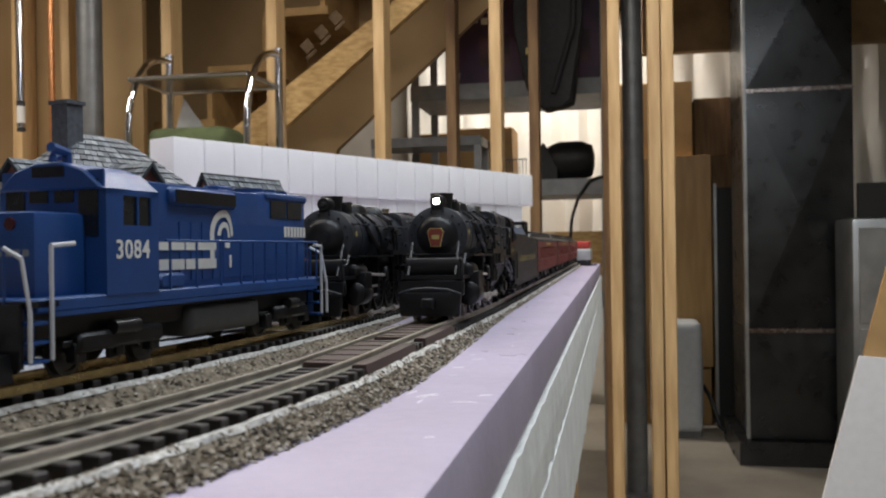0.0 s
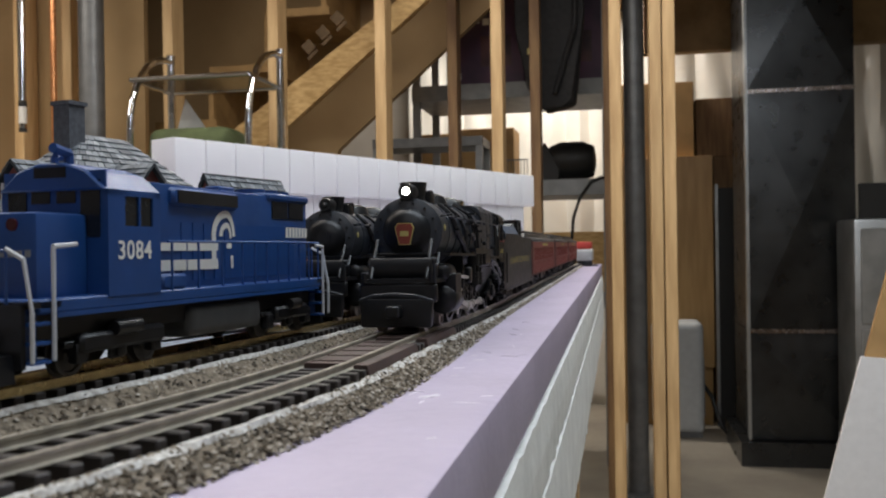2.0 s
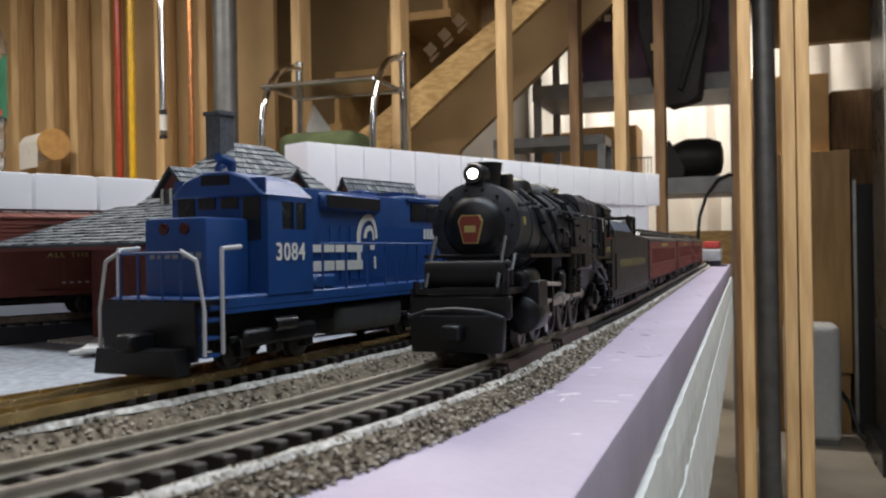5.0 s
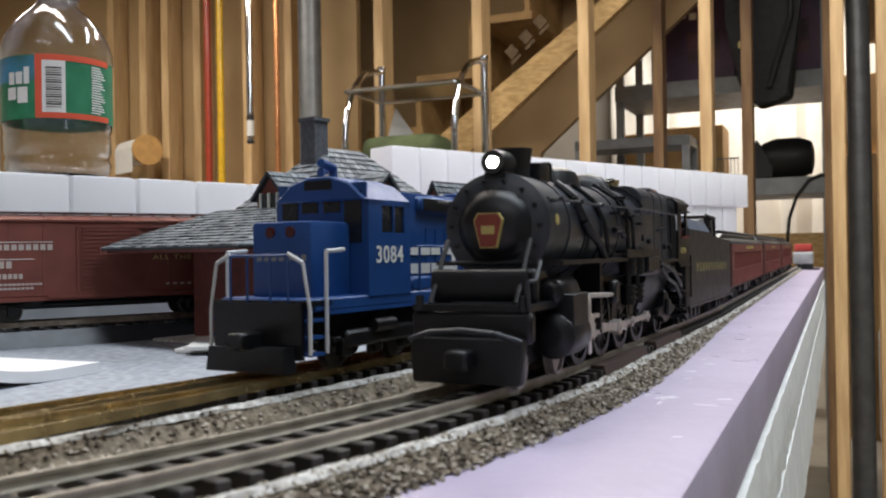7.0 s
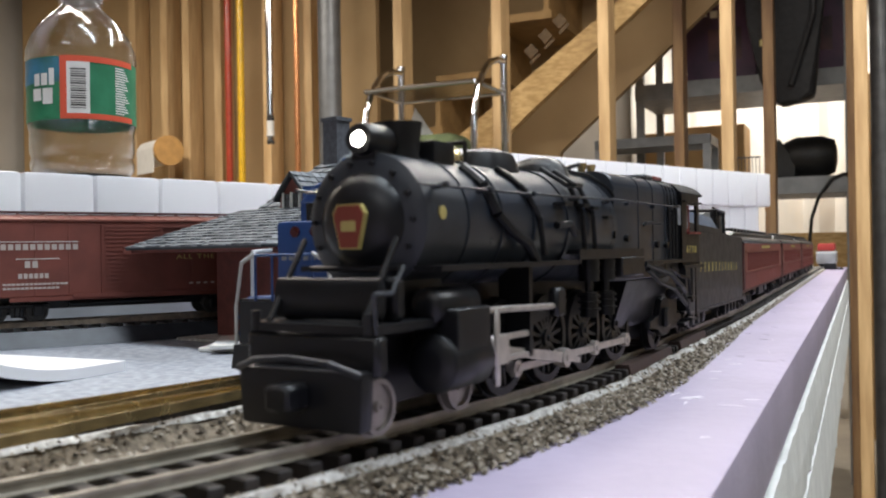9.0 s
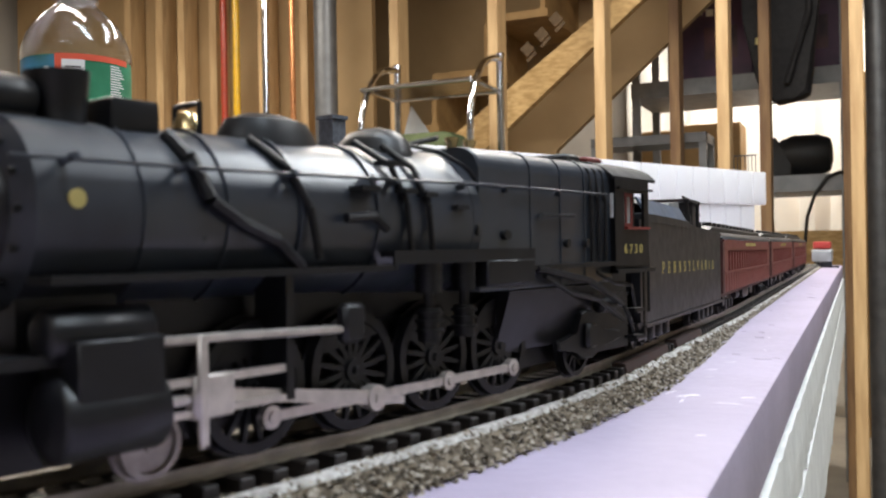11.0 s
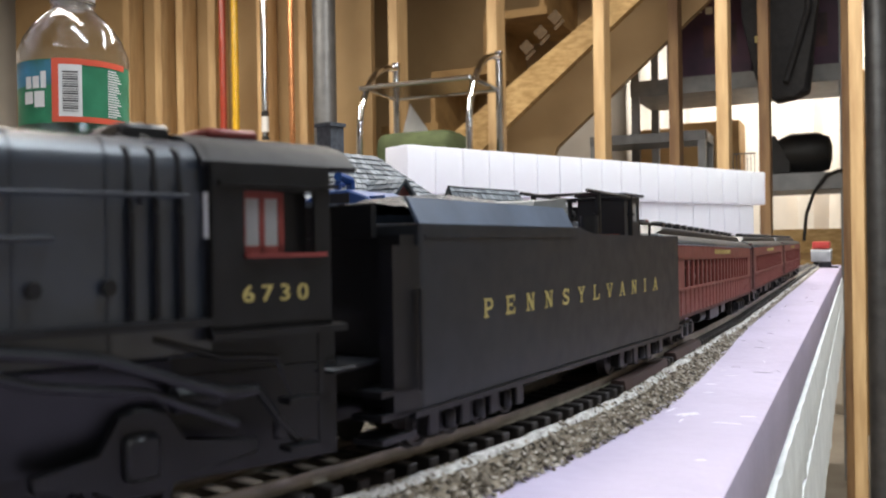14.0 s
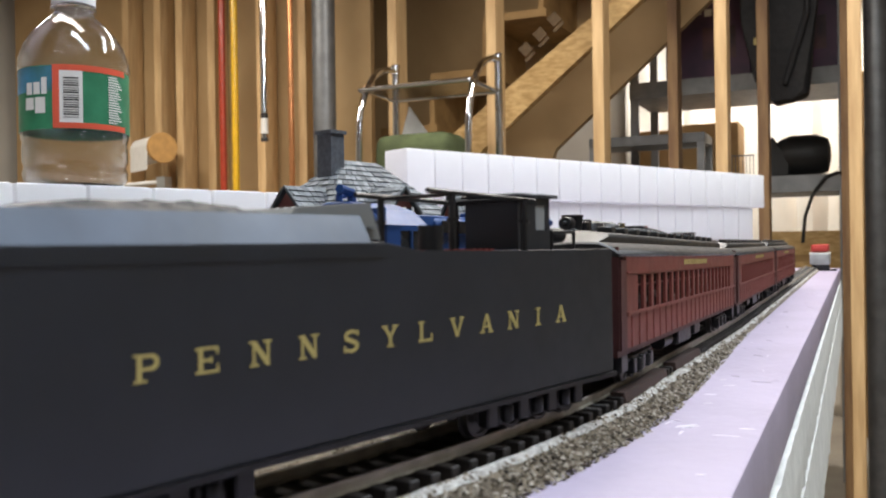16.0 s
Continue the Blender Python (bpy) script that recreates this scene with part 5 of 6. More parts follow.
# strokes of the roman letters in a unit square: from, to, width
GLYPHS = {
    "P": [(.25, 0, .25, 1, .2), (.25, .93, .7, .93, .13), (.25, .46, .7, .46, .13), (.7, .93, .86, .8, .17), (.86, .82, .86, .58, .18), (.86, .6, .7, .46, .17), (.04, .04, .5, .04, .09), (.04, .96, .3, .96, .09)],
    "E": [(.25, 0, .25, 1, .2), (.05, .94, .9, .94, .12), (.05, .06, .9, .06, .12), (.25, .5, .65, .5, .12), (.9, .7, .9, 1, .1), (.92, 0, .92, .32, .1), (.66, .38, .66, .62, .08)],
    "N": [(.2, 0, .2, 1, .13), (.82, 0, .82, 1, .13), (.2, .95, .82, .05, .24), (.02, .04, .4, .04, .09), (0, .96, .3, .96, .09), (.62, .96, 1, .96, .09)],
    "S": [(.85, .72, .85, .98, .1), (.8, .86, .5, .95, .14), (.5, .95, .2, .84, .17), (.19, .84, .2, .62, .18), (.2, .62, .78, .4, .2), (.8, .42, .8, .18, .18), (.8, .18, .5, .05, .16), (.5, .05, .18, .14, .14), (.13, .02, .13, .3, .1)],
    "Y": [(.5, 0, .5, .48, .19), (.5, .45, .16, .96, .17), (.5, .45, .84, .96, .15), (0, .96, .36, .96, .09), (.64, .96, 1, .96, .09), (.3, .04, .7, .04, .09)],
    "L": [(.25, 0, .25, 1, .2), (.05, .06, .92, .06, .12), (.04, .96, .48, .96, .09), (.92, 0, .92, .36, .1)],
    "V": [(.14, .96, .5, .04, .2), (.86, .96, .5, .04, .14), (0, .96, .34, .96, .09), (.66, .96, 1, .96, .09)],
    "A": [(.5, .98, .16, .04, .13), (.5, .98, .84, .04, .21), (.27, .33, .75, .33, .1), (0, .04, .34, .04, .09), (.64, .04, 1, .04, .09)],
    "I": [(.5, 0, .5, 1, .2), (.26, .04, .74, .04, .09), (.26, .96, .74, .96, .09)],
}


def serif_letter(ch, h, wd):
    b = bmnew()
    for k, (x0, y0, x1, y1, lw) in enumerate(GLYPHS[ch]):
        a, c = Vector(((x0 - .5) * wd, (y0 - .5) * h)), Vector(((x1 - .5) * wd, (y1 - .5) * h))
        n = (c - a).normalized().orthogonal() * lw * h / 2
        z = .00004 + k * .000002
        lo = [b.verts.new((p.x, p.y, -.00005)) for p in (a - n, c - n, c + n, a + n)]
        hi = [b.verts.new((p.x, p.y, z)) for p in (a - n, c - n, c + n, a + n)]
        b.faces.new(hi)
        for i in range(4):
            b.faces.new((lo[i], lo[(i + 1) % 4], hi[(i + 1) % 4], hi[i]))
    return b


TL = .166  # tender length


def tender(name, label, lettered=True):
    """y = 0 at the front, TL at the rear."""
    t = thing(name, label, "model tender")
    w, zb, deck, board = .0165, .0097, .0446, .0490
    T = M["tender"] if lettered else M["black"]
    b = bmnew()
    # side outline with the high coal sides and sloping step to the deck
    out = [(.004, zb), (TL, zb), (TL, deck), (.0810, deck), (.0700, board - .002), (.004, board - .002)]
    body = part("tank", bevel(extrude_poly(bmnew(), out, "x", -w, w), .0005, 2), T, t, "smooth dark grey-green tank" if lettered else "black tank", smooth=False)
    # flared coal boards with an inward cant, a bluish sheen in their colour
    for sx in (1, -1):
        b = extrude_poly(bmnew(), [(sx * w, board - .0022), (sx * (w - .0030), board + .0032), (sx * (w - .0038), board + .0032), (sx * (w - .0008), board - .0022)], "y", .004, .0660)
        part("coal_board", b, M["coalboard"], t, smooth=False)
        part("side_rib", box(bmnew(), *sorted((sx * w, sx * (w + .0003))), .005, .0700, .0440, .0446), T, t)
        part("sill", box(bmnew(), *sorted((sx * (w - .001), sx * (w + .0006))), .002, TL + .001, zb - .0012, zb), M["black"], t)
        part("corner_post", box(bmnew(), *sorted((sx * (w - .003), sx * w)), -.002, .004, zb, .0425), M["black"], t)
        part("handhold", tube(bmnew(), [(sx * (w + .001), .003, .014), (sx * (w + .001), .003, .034)], .0005, 6), M["black"], t)
        if lettered:
            m = SIDE if sx > 0 else pose(0, 0, 0, 90, 0, -90)
            for i, ch in enumerate("PENNSYLVANIA"):
                y = .0157 + .01105 * (i if sx > 0 else 11 - i)
                part("letter", serif_letter(ch, .0043, .0050), M["gold"], t).matrix_basis = pose(sx * (w + .00012), y, .0281) @ m
    # coal heap
    b = bmnew()
    nx, ny = 14, 40
    vs = []
    for i in range(nx + 1):
        for j in range(ny + 1):
            x, y = -.0135 + .027 * i / nx, .005 + .066 * j / ny
            z = board + .001 + .0045 * math.sin(math.pi * i / nx) * math.sin(math.pi * min(1, (j + 4) / ny)) + .0012 * noise.noise((x * 400, y * 400, 2))
            vs.append(b.verts.new((x, y, z)))
    for i in range(nx):
        for j in range(ny):
            b.faces.new((vs[i * (ny + 1) + j], vs[(i + 1) * (ny + 1) + j], vs[(i + 1) * (ny + 1) + j + 1], vs[i * (ny + 1) + j + 1]))
    part("coal_load", b, M["coal"], t, "heaped black coal", smooth=False)
    # grey hood plate at the back of the bunker
    part("bunker_hood", extrude_poly(bmnew(), [(.0450, .0480), (.0500, .0535), (.0700, .0550), (.0730, .0475)], "x", -.0125, .0125), M["hood"], t, "bare grey bunker end plate", smooth=False)
    # front face, doghouse, deck rails
    part("front_sheet", box(bmnew(), -w + .001, w - .001, .0005, .0045, zb, .0445), M["black"], t)
    part("front_plate", box(bmnew(), -.010, .010, -.0005, .0005, .044, .0505), M["black"], t)
    d = thing("doghouse", "", "")
    d.parent = t
    d.matrix_basis = pose(0, .1380, deck + .0002) @ Matrix.Diagonal((1, 1, 1.22, 1))
    for sx in (1, -1):
        xa, xb = sorted((sx * .0085, sx * .0078))
        b = box(bmnew(), xa, xb, -.008, .0075, 0, .0042)
        box(b, xa, xb, -.008, .0005, .0042, .0108)
        box(b, xa, xb, .0055, .0075, .0042, .0108)
        box(b, xa, xb, -.008, .0075, .0095, .0112)
        part("doghouse_side", b, M["tender"], d, smooth=False)
        part("doghouse_pane", box(bmnew(), *sorted((sx * .0081, sx * .0082)), .0005, .0055, .0042, .0095), M["pane"], d)
    part("doghouse_front", box(bmnew(), -.0078, .0078, -.008, -.0073, 0, .0112), M["tender"], d)
    part("doghouse_back", box(bmnew(), -.0078, .0078, .0068, .0075, 0, .0112), M["tender"], d)
    part("doghouse_roof", bevel(box(bmnew(), -.0095, .0095, -.009, .0105, .0112, .0120), .0003, 1), M["tender"], d)
    for y in (.0990, .1290):
        for x in (.011, -.011):
            b = tube(bmnew(), [(x, y, deck), (x, y, .0580)], .0009, 6)
            cyl(b, (x, y, .0515), (x, y, .0524), .0013, 8)
            part("antenna_post", b, M["black"], t)
        part("antenna_crossbar", tube(bmnew(), [(.011, y, .0578), (-.011, y, .0578)], .0005, 6), M["black"], t)
    for x in (.011, -.011):
        part("antenna_rail", tube(bmnew(), [(x, .0900, .0584), (x, .1340, .0574)], .0006, 6), M["black"], t, "thin black train-phone antenna")
    part("drawbar", bevel(box(bmnew(), -.0060, .0060, -.0150, .004, .0085, .0125), .0004, 1), M["black"], t)
    part("apron", bevel(box(bmnew(), -.0125, .0125, -.0100, .001, .0195, .0205), .0003, 1), M["black"], t)
    for sx in (1, -1):
        for z in (.0050, .0095, .0140):
            part("step", box(bmnew(), *sorted((sx * (w - .007), sx * w)), -.0045, .002, z, z + .0012), M["black"], t)
    part("rear_light", lathe(bmnew(), [(.158, .001), (.160, .0022), (.165, .0022)], (0, 0, deck + .0040), "y", 14), M["black"], t)
    b = bmnew()
    for x in (.0075, -.0075):
        tube(b, [(x, .148, deck), (x, .148, .0495), (x, .160, .0495), (x, .160, deck)], .0005, 6)
    part("deck_rail", b, M["black"], t)
    part("water_hatch", cyl(bmnew(), (.0115, .0905, deck), (.0115, .0905, deck + .0060), .0028, 14), M["black"], t)
    b = bmnew()
    for i in range(12):
        box(b, -.0125, .0125, .0855 + i * .0024, .0868 + i * .0024, deck, deck + .0006)
    part("deck_plate", b, M["redtrim"], t, "red-brown ribbed deck plate")
    part("underframe", box(bmnew(), -.008, .008, .004, TL - .004, .0072, .0098), M["black"], t)
    part("rear_coupler", box(bmnew(), -.002, .002, TL, TL + .007, .0070, .0105), M["black"], t)
    part("rear_ladder", tube(bmnew(), [(w - .002, TL + .0008, .010), (w - .002, TL + .0008, deck)], .0005, 6), M["black"], t)
    for o in t.children:
        if o.type == "MESH" and o.name.split(".")[0] != "letter":
            for v in o.data.vertices:
                if v.co.y < .03:
                    v.co.y -= .0190 * (.03 - v.co.y) / .03
    ws = truck(t, .016, .0052, 4, .0135) + truck(t, .130, .0052, 4, .0135)
    return t, ws


# coal boards: the pale blue paints in light reflected off the tender top
M["coalboard"] = mat("coal_board_sheen", (.080, .105, .15), .42, var=.15, scale=60)
M["hood"] = mat("bare_grey_plastic", (.21, .215, .21), .6, var=.08, scale=80)

CL = .283  # coach length


def coach():
    t = thing("passenger_coach", "tuscan red heavyweight coach with a black clerestory roof", "model coach", group="passenger coaches")
    w, z0, ze = .0163, .0132, .0415
    C = M["coach"]
    ya, yb = .008, CL - .008
    for sx in (1, -1):
        xo, xi = sx * w, sx * (w - .0010)
        xa, xb = sorted((xo, xi))
        b = bmnew()
        box(b, xa, xb, ya, yb, z0, .0242)
        box(b, xa, xb, ya, yb, .0355, ze)
        side = part("side_panel", b, C, t, smooth=False)
        n = 19
        pitch = (yb - ya - .030) / n
        bp = box(bmnew(), xa, xb, 0, pitch * .30, .0242, .0355)
        pier = mesh_of("window_pier", bp, C)
        for i in range(n + 1):
            o = part("window_pier", pier, None, side)
            o.matrix_basis = pose(0, ya + .012 + i * pitch, 0)
        for yy0, yy1 in ((ya, ya + .012), (yb - .018 + pitch * .3, yb)):
            part("end_panel", box(bmnew(), xa, xb, yy0, yy1, .0242, .0355), C, side)
        part("glazing", box(bmnew(), *sorted((sx * (w - .0016), sx * (w - .0018))), ya, yb, .0240, .0357), M["window"], side)
        part("belt_rail", box(bmnew(), *sorted((xo, xo + sx * .0005)), ya, yb, .0232, .0244), C, side)
        part("letterboard_rail", box(bmnew(), *sorted((xo, xo + sx * .0005)), ya, yb, .0362, .0368), C, side)
        part("sash_rail", box(bmnew(), *sorted((xi - sx * .0001, xi - sx * .0004)), ya, yb, .0320, .0325), C, side)
        b = bmnew()
        for i in range(24):
            y = ya + .006 + i * (yb - ya - .012) / 23
            box(b, *sorted((xo, xo + sx * .0003)), y, y + .0007, z0, .0232)
        part("rivet_strip", b, C, side)
        part("vestibule_door", box(bmnew(), *sorted((xo - sx * .0004, xo + sx * .0002)), ya - .0075, ya - .0003, z0, ze - .001), M["coach_dark"], side)
        part("vestibule_door", box(bmnew(), *sorted((xo - sx * .0004, xo + sx * .0002)), yb + .0003, yb + .0075, z0, ze - .001), M["coach_dark"], side)
        b = bmnew()
        for i in range(12):
            box(b, *sorted((xo, xo + sx * .0002)), .1105 + i * .0052, .1105 + i * .0052 + .0030, .0380, .0402)
        part("letterboard_marks", b, M["gold"], side)
    part("floor_pan", box(bmnew(), -w + .001, w - .001, 0, CL, z0 - .002, z0 + .001), M["coach_dark"], t)
    for y in (.0, CL - .001):
        part("car_end", box(bmnew(), -w + .0005, w - .0005, y, y + .001, z0, ze + .003), M["coach_dark"], t)
    part("diaphragm", box(bmnew(), -.006, .006, -.0025, -.0002, z0, .040), M["black"], t)
    part("diaphragm", box(bmnew(), -.006, .006, CL + .0002, CL + .0025, z0, .040), M["black"], t)
    # roof with clerestory, rounded down at the ends
    low = [(-w - .0006, ze), (-w - .0002, ze + .0012), (-w + .0022, ze + .0030), (-.0098, ze + .0046), (.0098, ze + .0046), (w - .0022, ze + .0030), (w + .0002, ze + .0012), (w + .0006, ze)]
    part("lower_roof", bevel(extrude_poly(bmnew(), low, "y", -.001, CL + .001), .0006, 1), M["roofblack"], t)
    cl = [(-.0094, ze + .0044), (-.0094, ze + .0068), (-.0080, ze + .0078), (0, ze + .0086), (.0080, ze + .0078), (.0094, ze + .0068), (.0094, ze + .0044)]
    part("clerestory", bevel(extrude_poly(bmnew(), cl, "y", .014, CL - .014), .0008, 2), M["roofblack"], t)
    for y0, y1 in ((.003, .014), (CL - .003, CL - .014)):
        b = bmnew()
        a = [b.verts.new((x * .8, y0, ze + .004)) for x, z in cl]
        c = [b.verts.new((x, y1, z - .0002)) for x, z in cl]
        for i in range(len(cl) - 1):
            b.faces.new((a[i], a[i + 1], c[i + 1], c[i]))
        part("roof_nose", b, M["roofblack"], t)
    for i in range(13):
        y = .03 + i * (CL - .06) / 12
        for sx in (1,):
            part("roof_ventilator", bevel(box(bmnew(), sx * .002, sx * .0070, y - .0032, y + .0032, ze + .0080, ze + .0102), .0005, 1), M["roofblack"], t)
    part("roof_duct", box(bmnew(), -.0088, .0, .02, CL - .02, ze + .0084, ze + .0090), M["roofblack"], t)
    # underbody
    for y0, y1, x0, x1, z in ((.105, .135, .006, .0145, .0055), (.145, .160, .007, .0145, .0065), (.168, .190, -.0145, -.006, .0055)):
        part("equipment_box", bevel(box(bmnew(), x0, x1, y0, y1, z, .0112), .0005, 1), M["black"], t)
    part("centre_sill", box(bmnew(), -.004, .004, .002, CL - .002, .0075, .0112), M["black"], t)
    part("air_tank", cyl(bmnew(), (.010, .085, .0082), (.010, .102, .0082), .0030, 12), M["black"], t)
    for y in (.004, CL - .012):
        part("step_well", box(bmnew(), -w + .0008, w - .0008, y, y + .008, .0062, z0 - .002), M["black"], t)
    part("brake_hose", tube(bmnew(), [(.006, -.001, .011), (.007, -.003, .006), (.006, -.004, .004)], .0006, 6), M["black"], t)
    part("coupler", box(bmnew(), -.002, .002, -.007, 0, .0070, .0105), M["black"], t)
    ws = truck(t, .042, .0055, 3, .0130) + truck(t, CL - .042, .0055, 3, .0130)
    return t


def diesel():
    """Four-axle road switcher. y = 0 at the front pilot, cab end first."""
    t = thing("blue_diesel", "blue four-axle diesel locomotive with white lettering", "model locomotive")
    B, K = M["blue"], M["black"]
    L, w = .222, .0165
    part("frame", bevel(box(bmnew(), -w, w, .010, L - .010, .0170, .0205), .0005, 1), B, t)
    for sx in (1, -1):
        part("frame_skirt", box(bmnew(), *sorted((sx * (w - .001), sx * w)), .018, L - .018, .0160, .0172), B, t)
    part("underframe", box(bmnew(), -.0125, .0125, .012, L - .012, .0105, .0169), K, t)
    # long hood
    hood = part("long_hood", bevel(box(bmnew(), -.0108, .0108, .068, .206, .0200, .0520), .0012, 2), B, t)
    for sx in (1, -1):
        me = mesh_of("hood_door", box(bmnew(), *sorted((sx * .0108, sx * .0111)), 0, .0045, .0225, .0405), B)
        for i in range(17):
            part("hood_door", me, None, hood).matrix_basis = pose(0, .084 + i * .0060, 0)
    for y0, y1 in ((.078, .118),):
        part("blower_housing", bevel(box(bmnew(), -.0128, .0128, y0, y1, .0455, .0510), .0010, 1), B, hood)
        for sx in (1, -1):
            part("intake_grille", box(bmnew(), *sorted((sx * .0128, sx * .0131)), y0 + .002, y1 - .002, .0462, .0502), M["black"], hood)
    for sx in (1, -1):
        part("radiator_grille", box(bmnew(), *sorted((sx * .0108, sx * .0112)), .160, .179, .0435, .0500), M["black"], hood)
        part("radiator_grille", box(bmnew(), *sorted((sx * .0108, sx * .0112)), .181, .200, .0435, .0500), M["black"], hood)
    part("radiator_flare", bevel(box(bmnew(), -.0118, .0118, .154, .206, .0502, .0530), .0008, 1), B, hood)
    for y in (.165, .180, .195):
        part("roof_fan", cyl(bmnew(), (0, y, .0530), (0, y, .0548), .0062, 20), B, hood)
    part("exhaust_stack", bevel(box(bmnew(), -.003, .003, .124, .140, .0520, .0545), .0005, 1), B, hood)
    for sx in (1, -1):
        xo = sx * .01128
        # broad stripes and arc emblem as plain shapes
        for y0, y1, z0, z1 in ((.0735, .0860, .0318, .0342), (.0868, .1035, .0318, .0342), (.0735, .0860, .0258, .0290), (.0868, .1035, .0258, .0290),
                               (.1000, .1024, .0290, .0365), (.1130, .1152, .0258, .0300), (.1090, .1136, .0325, .0345)):
            part("white_stripe", box(bmnew(), *sorted((xo, xo + sx * .0001)), y0, y1, z0, z1), M["cream"], hood)
        b = lathe(bmnew(), [(xo, .0086), (xo + sx * .0001, .0086), (xo + sx * .0001, .0062), (xo, .0062), (xo, .0086)], (0, .1085, .0365), "x", 20, 0, 180, caps=False)
        part("emblem_arc", b, M["cream"], hood)
        b = lathe(bmnew(), [(xo, .0046), (xo + sx * .0001, .0046), (xo + sx * .0001, .0028), (xo, .0028), (xo, .0046)], (0, .1090, .0365), "x", 20, -10, 180, caps=False)
        part("emblem_arc", b, M["cream"], hood)
        b = bmnew()
        for i in range(7):
            box(b, *sorted((xo, xo + sx * .0001)), .176 + i * .0042, .176 + i * .0042 + .0030, .0365, .0405)
        part("hood_lettering_bars", b, M["cream"], hood)
    # cab
    cab = thing("cab", "", "")
    cab.parent = t
    c0, c1, cw = .040, .066, .0168
    roof = [(-cw, .0478), (-cw + .006, .0530), (-.004, .0552), (.004, .0552), (cw - .006, .0530), (cw, .0478)]
    part("cab_roof", bevel(extrude_poly(bmnew(), roof, "y", c0 - .0015, c1 + .001), .0005, 1), B, cab, smooth=False)
    for sx in (1, -1):
        xa, xb = sorted((sx * cw, sx * (cw - .0008)))
        b = box(bmnew(), xa, xb, c0, c1, .0200, .0385)
        box(b, xa, xb, c0, c0 + .008, .0385, .0480)
        box(b, xa, xb, c1 - .004, c1, .0385, .0480)
        box(b, xa, xb, c0, c1, .0465, .0480)
        side = part("cab_side", b, B, cab, smooth=False)
        part("side_window", box(bmnew(), *sorted((sx * (cw - .0005), sx * (cw - .0006))), c0 + .008, c1 - .004, .0385, .0465), M["window"], side)
        b = box(bmnew(), *sorted((sx * (cw - .0004), sx * (cw + .0001))), c0 + .0148, c0 + .0156, .0385, .0465)
        part("window_bar", b, B, side)
        text_part("3084", .0070, M["cream"], cab, pose(sx * (cw + .00012), .0525, .0318) @ (SIDE if sx > 0 else pose(0, 0, 0, 90, 0, -90)), "cab_number", 1.1, bold=.00008)
    part("cab_front", box(bmnew(), -cw + .0008, cw - .0008, c0, c0 + .0008, .0200, .0530), B, cab)
    for x0, x1 in ((-.0145, -.0085), (.0085, .0145), (-.007, -.001), (.001, .007)):
        z0 = .0355 if abs(x0 + x1) > .015 else .0445
        part("front_window", box(bmnew(), x0, x1, c0 - .0004, c0 - .0001, z0, .0505), M["window"], cab)
    part("number_board", box(bmnew(), -.005, .005, c0 - .0018, c0 - .0002, .0512, .0540), K, cab)
    part("horn", tube(bmnew(), [(.002, c0 + .004, .0552), (.002, c0 + .004, .0580), (.002, c0 - .003, .0590)], .0014, 8), B, cab)
    part("horn", tube(bmnew(), [(-.004, c0 + .006, .0552), (-.004, c0 + .006, .0575), (-.004, c0 + .013, .0585)], .0012, 8), B, cab)
    # short hood
    nose = part("short_hood", bevel(box(bmnew(), -.0105, .0105, .0185, c0, .0200, .0415), .0014, 2), B, t)
    for x in (-.0035, .0035):
        part("nose_light", cyl(bmnew(), (x, .0188, .0385), (x, .0178, .0385), .0016, 12), M["redlens"], nose)
    b = bmnew()
    for i in range(7):
        box(b, -.0085 + i * .0026, -.0085 + i * .0026 + .0017, .0182, .0184, .0305, .0322)
    part("nose_lettering_bars", b, M["shelfgrey"], nose)
    # platforms, pilots, steps, handrails
    for y0, y1, yp, rear in ((.006, .020, .004, False), (L - .020, L - .006, L - .006, True)):
        part("platform", box(bmnew(), -w, w, y0, y1, .0185, .0200), K, t)
        part("pilot_plate", box(bmnew(), -.0150, .0150, yp, yp + .002, .0045, .0195), K, t)
        part("coupler", bevel(box(bmnew(), -.0025, .0025, *((yp - .010, yp) if not rear else (yp, yp + .010)), .0075, .0120), .0006, 1), K, t)
        part("plow", extrude_poly(bmnew(), [(-.0135, .0015), (.0135, .0015), (.0125, .008), (-.0125, .008)], "y", *((yp - .006, yp) if not rear else (yp + .002, yp + .006))), K, t, smooth=False)
        for sx in (1, -1):
            b = bmnew()
            for k, z in enumerate((.0055, .0100, .0145)):
                box(b, *sorted((sx * .0125, sx * .0172)), y0, y0 + .008, z, z + .0008)
            box(b, *sorted((sx * .0125, sx * .0130)), y0, y0 + .008, .0055, .0200)
            part("step", b, B, t)
            yy = y0 - .0005 if not rear else y1 + .0005
            ye = y0 + .009 if not rear else y1 - .009
            part("grab_rail", tube(bmnew(), [(sx * .0172, yy, .0060), (sx * .0172, yy, .0180), (sx * .0150, yy, .0300), (sx * .0100, yy, .0325)], .0006, 6), M["rail_white"], t, "white-painted grab rail")
            part("grab_rail", tube(bmnew(), [(sx * .0174, ye, .0060), (sx * .0174, ye, .0330), (sx * .0174, ye + (.010 if not rear else -.010), .0335)], .0006, 6), M["rail_white"], t, "white-painted grab rail")
        b = bmnew()
        yy = y0 - .0005 if not rear else y1 + .0005
        for x in (-.010, -.004, .004, .010):
            tube(b, [(x, yy, .0195), (x, yy, .0320)], .0004, 6)
        tube(b, [(-.010, yy, .0320), (.010, yy, .0320)], .0004, 6)
        part("end_railing", b, B, t)
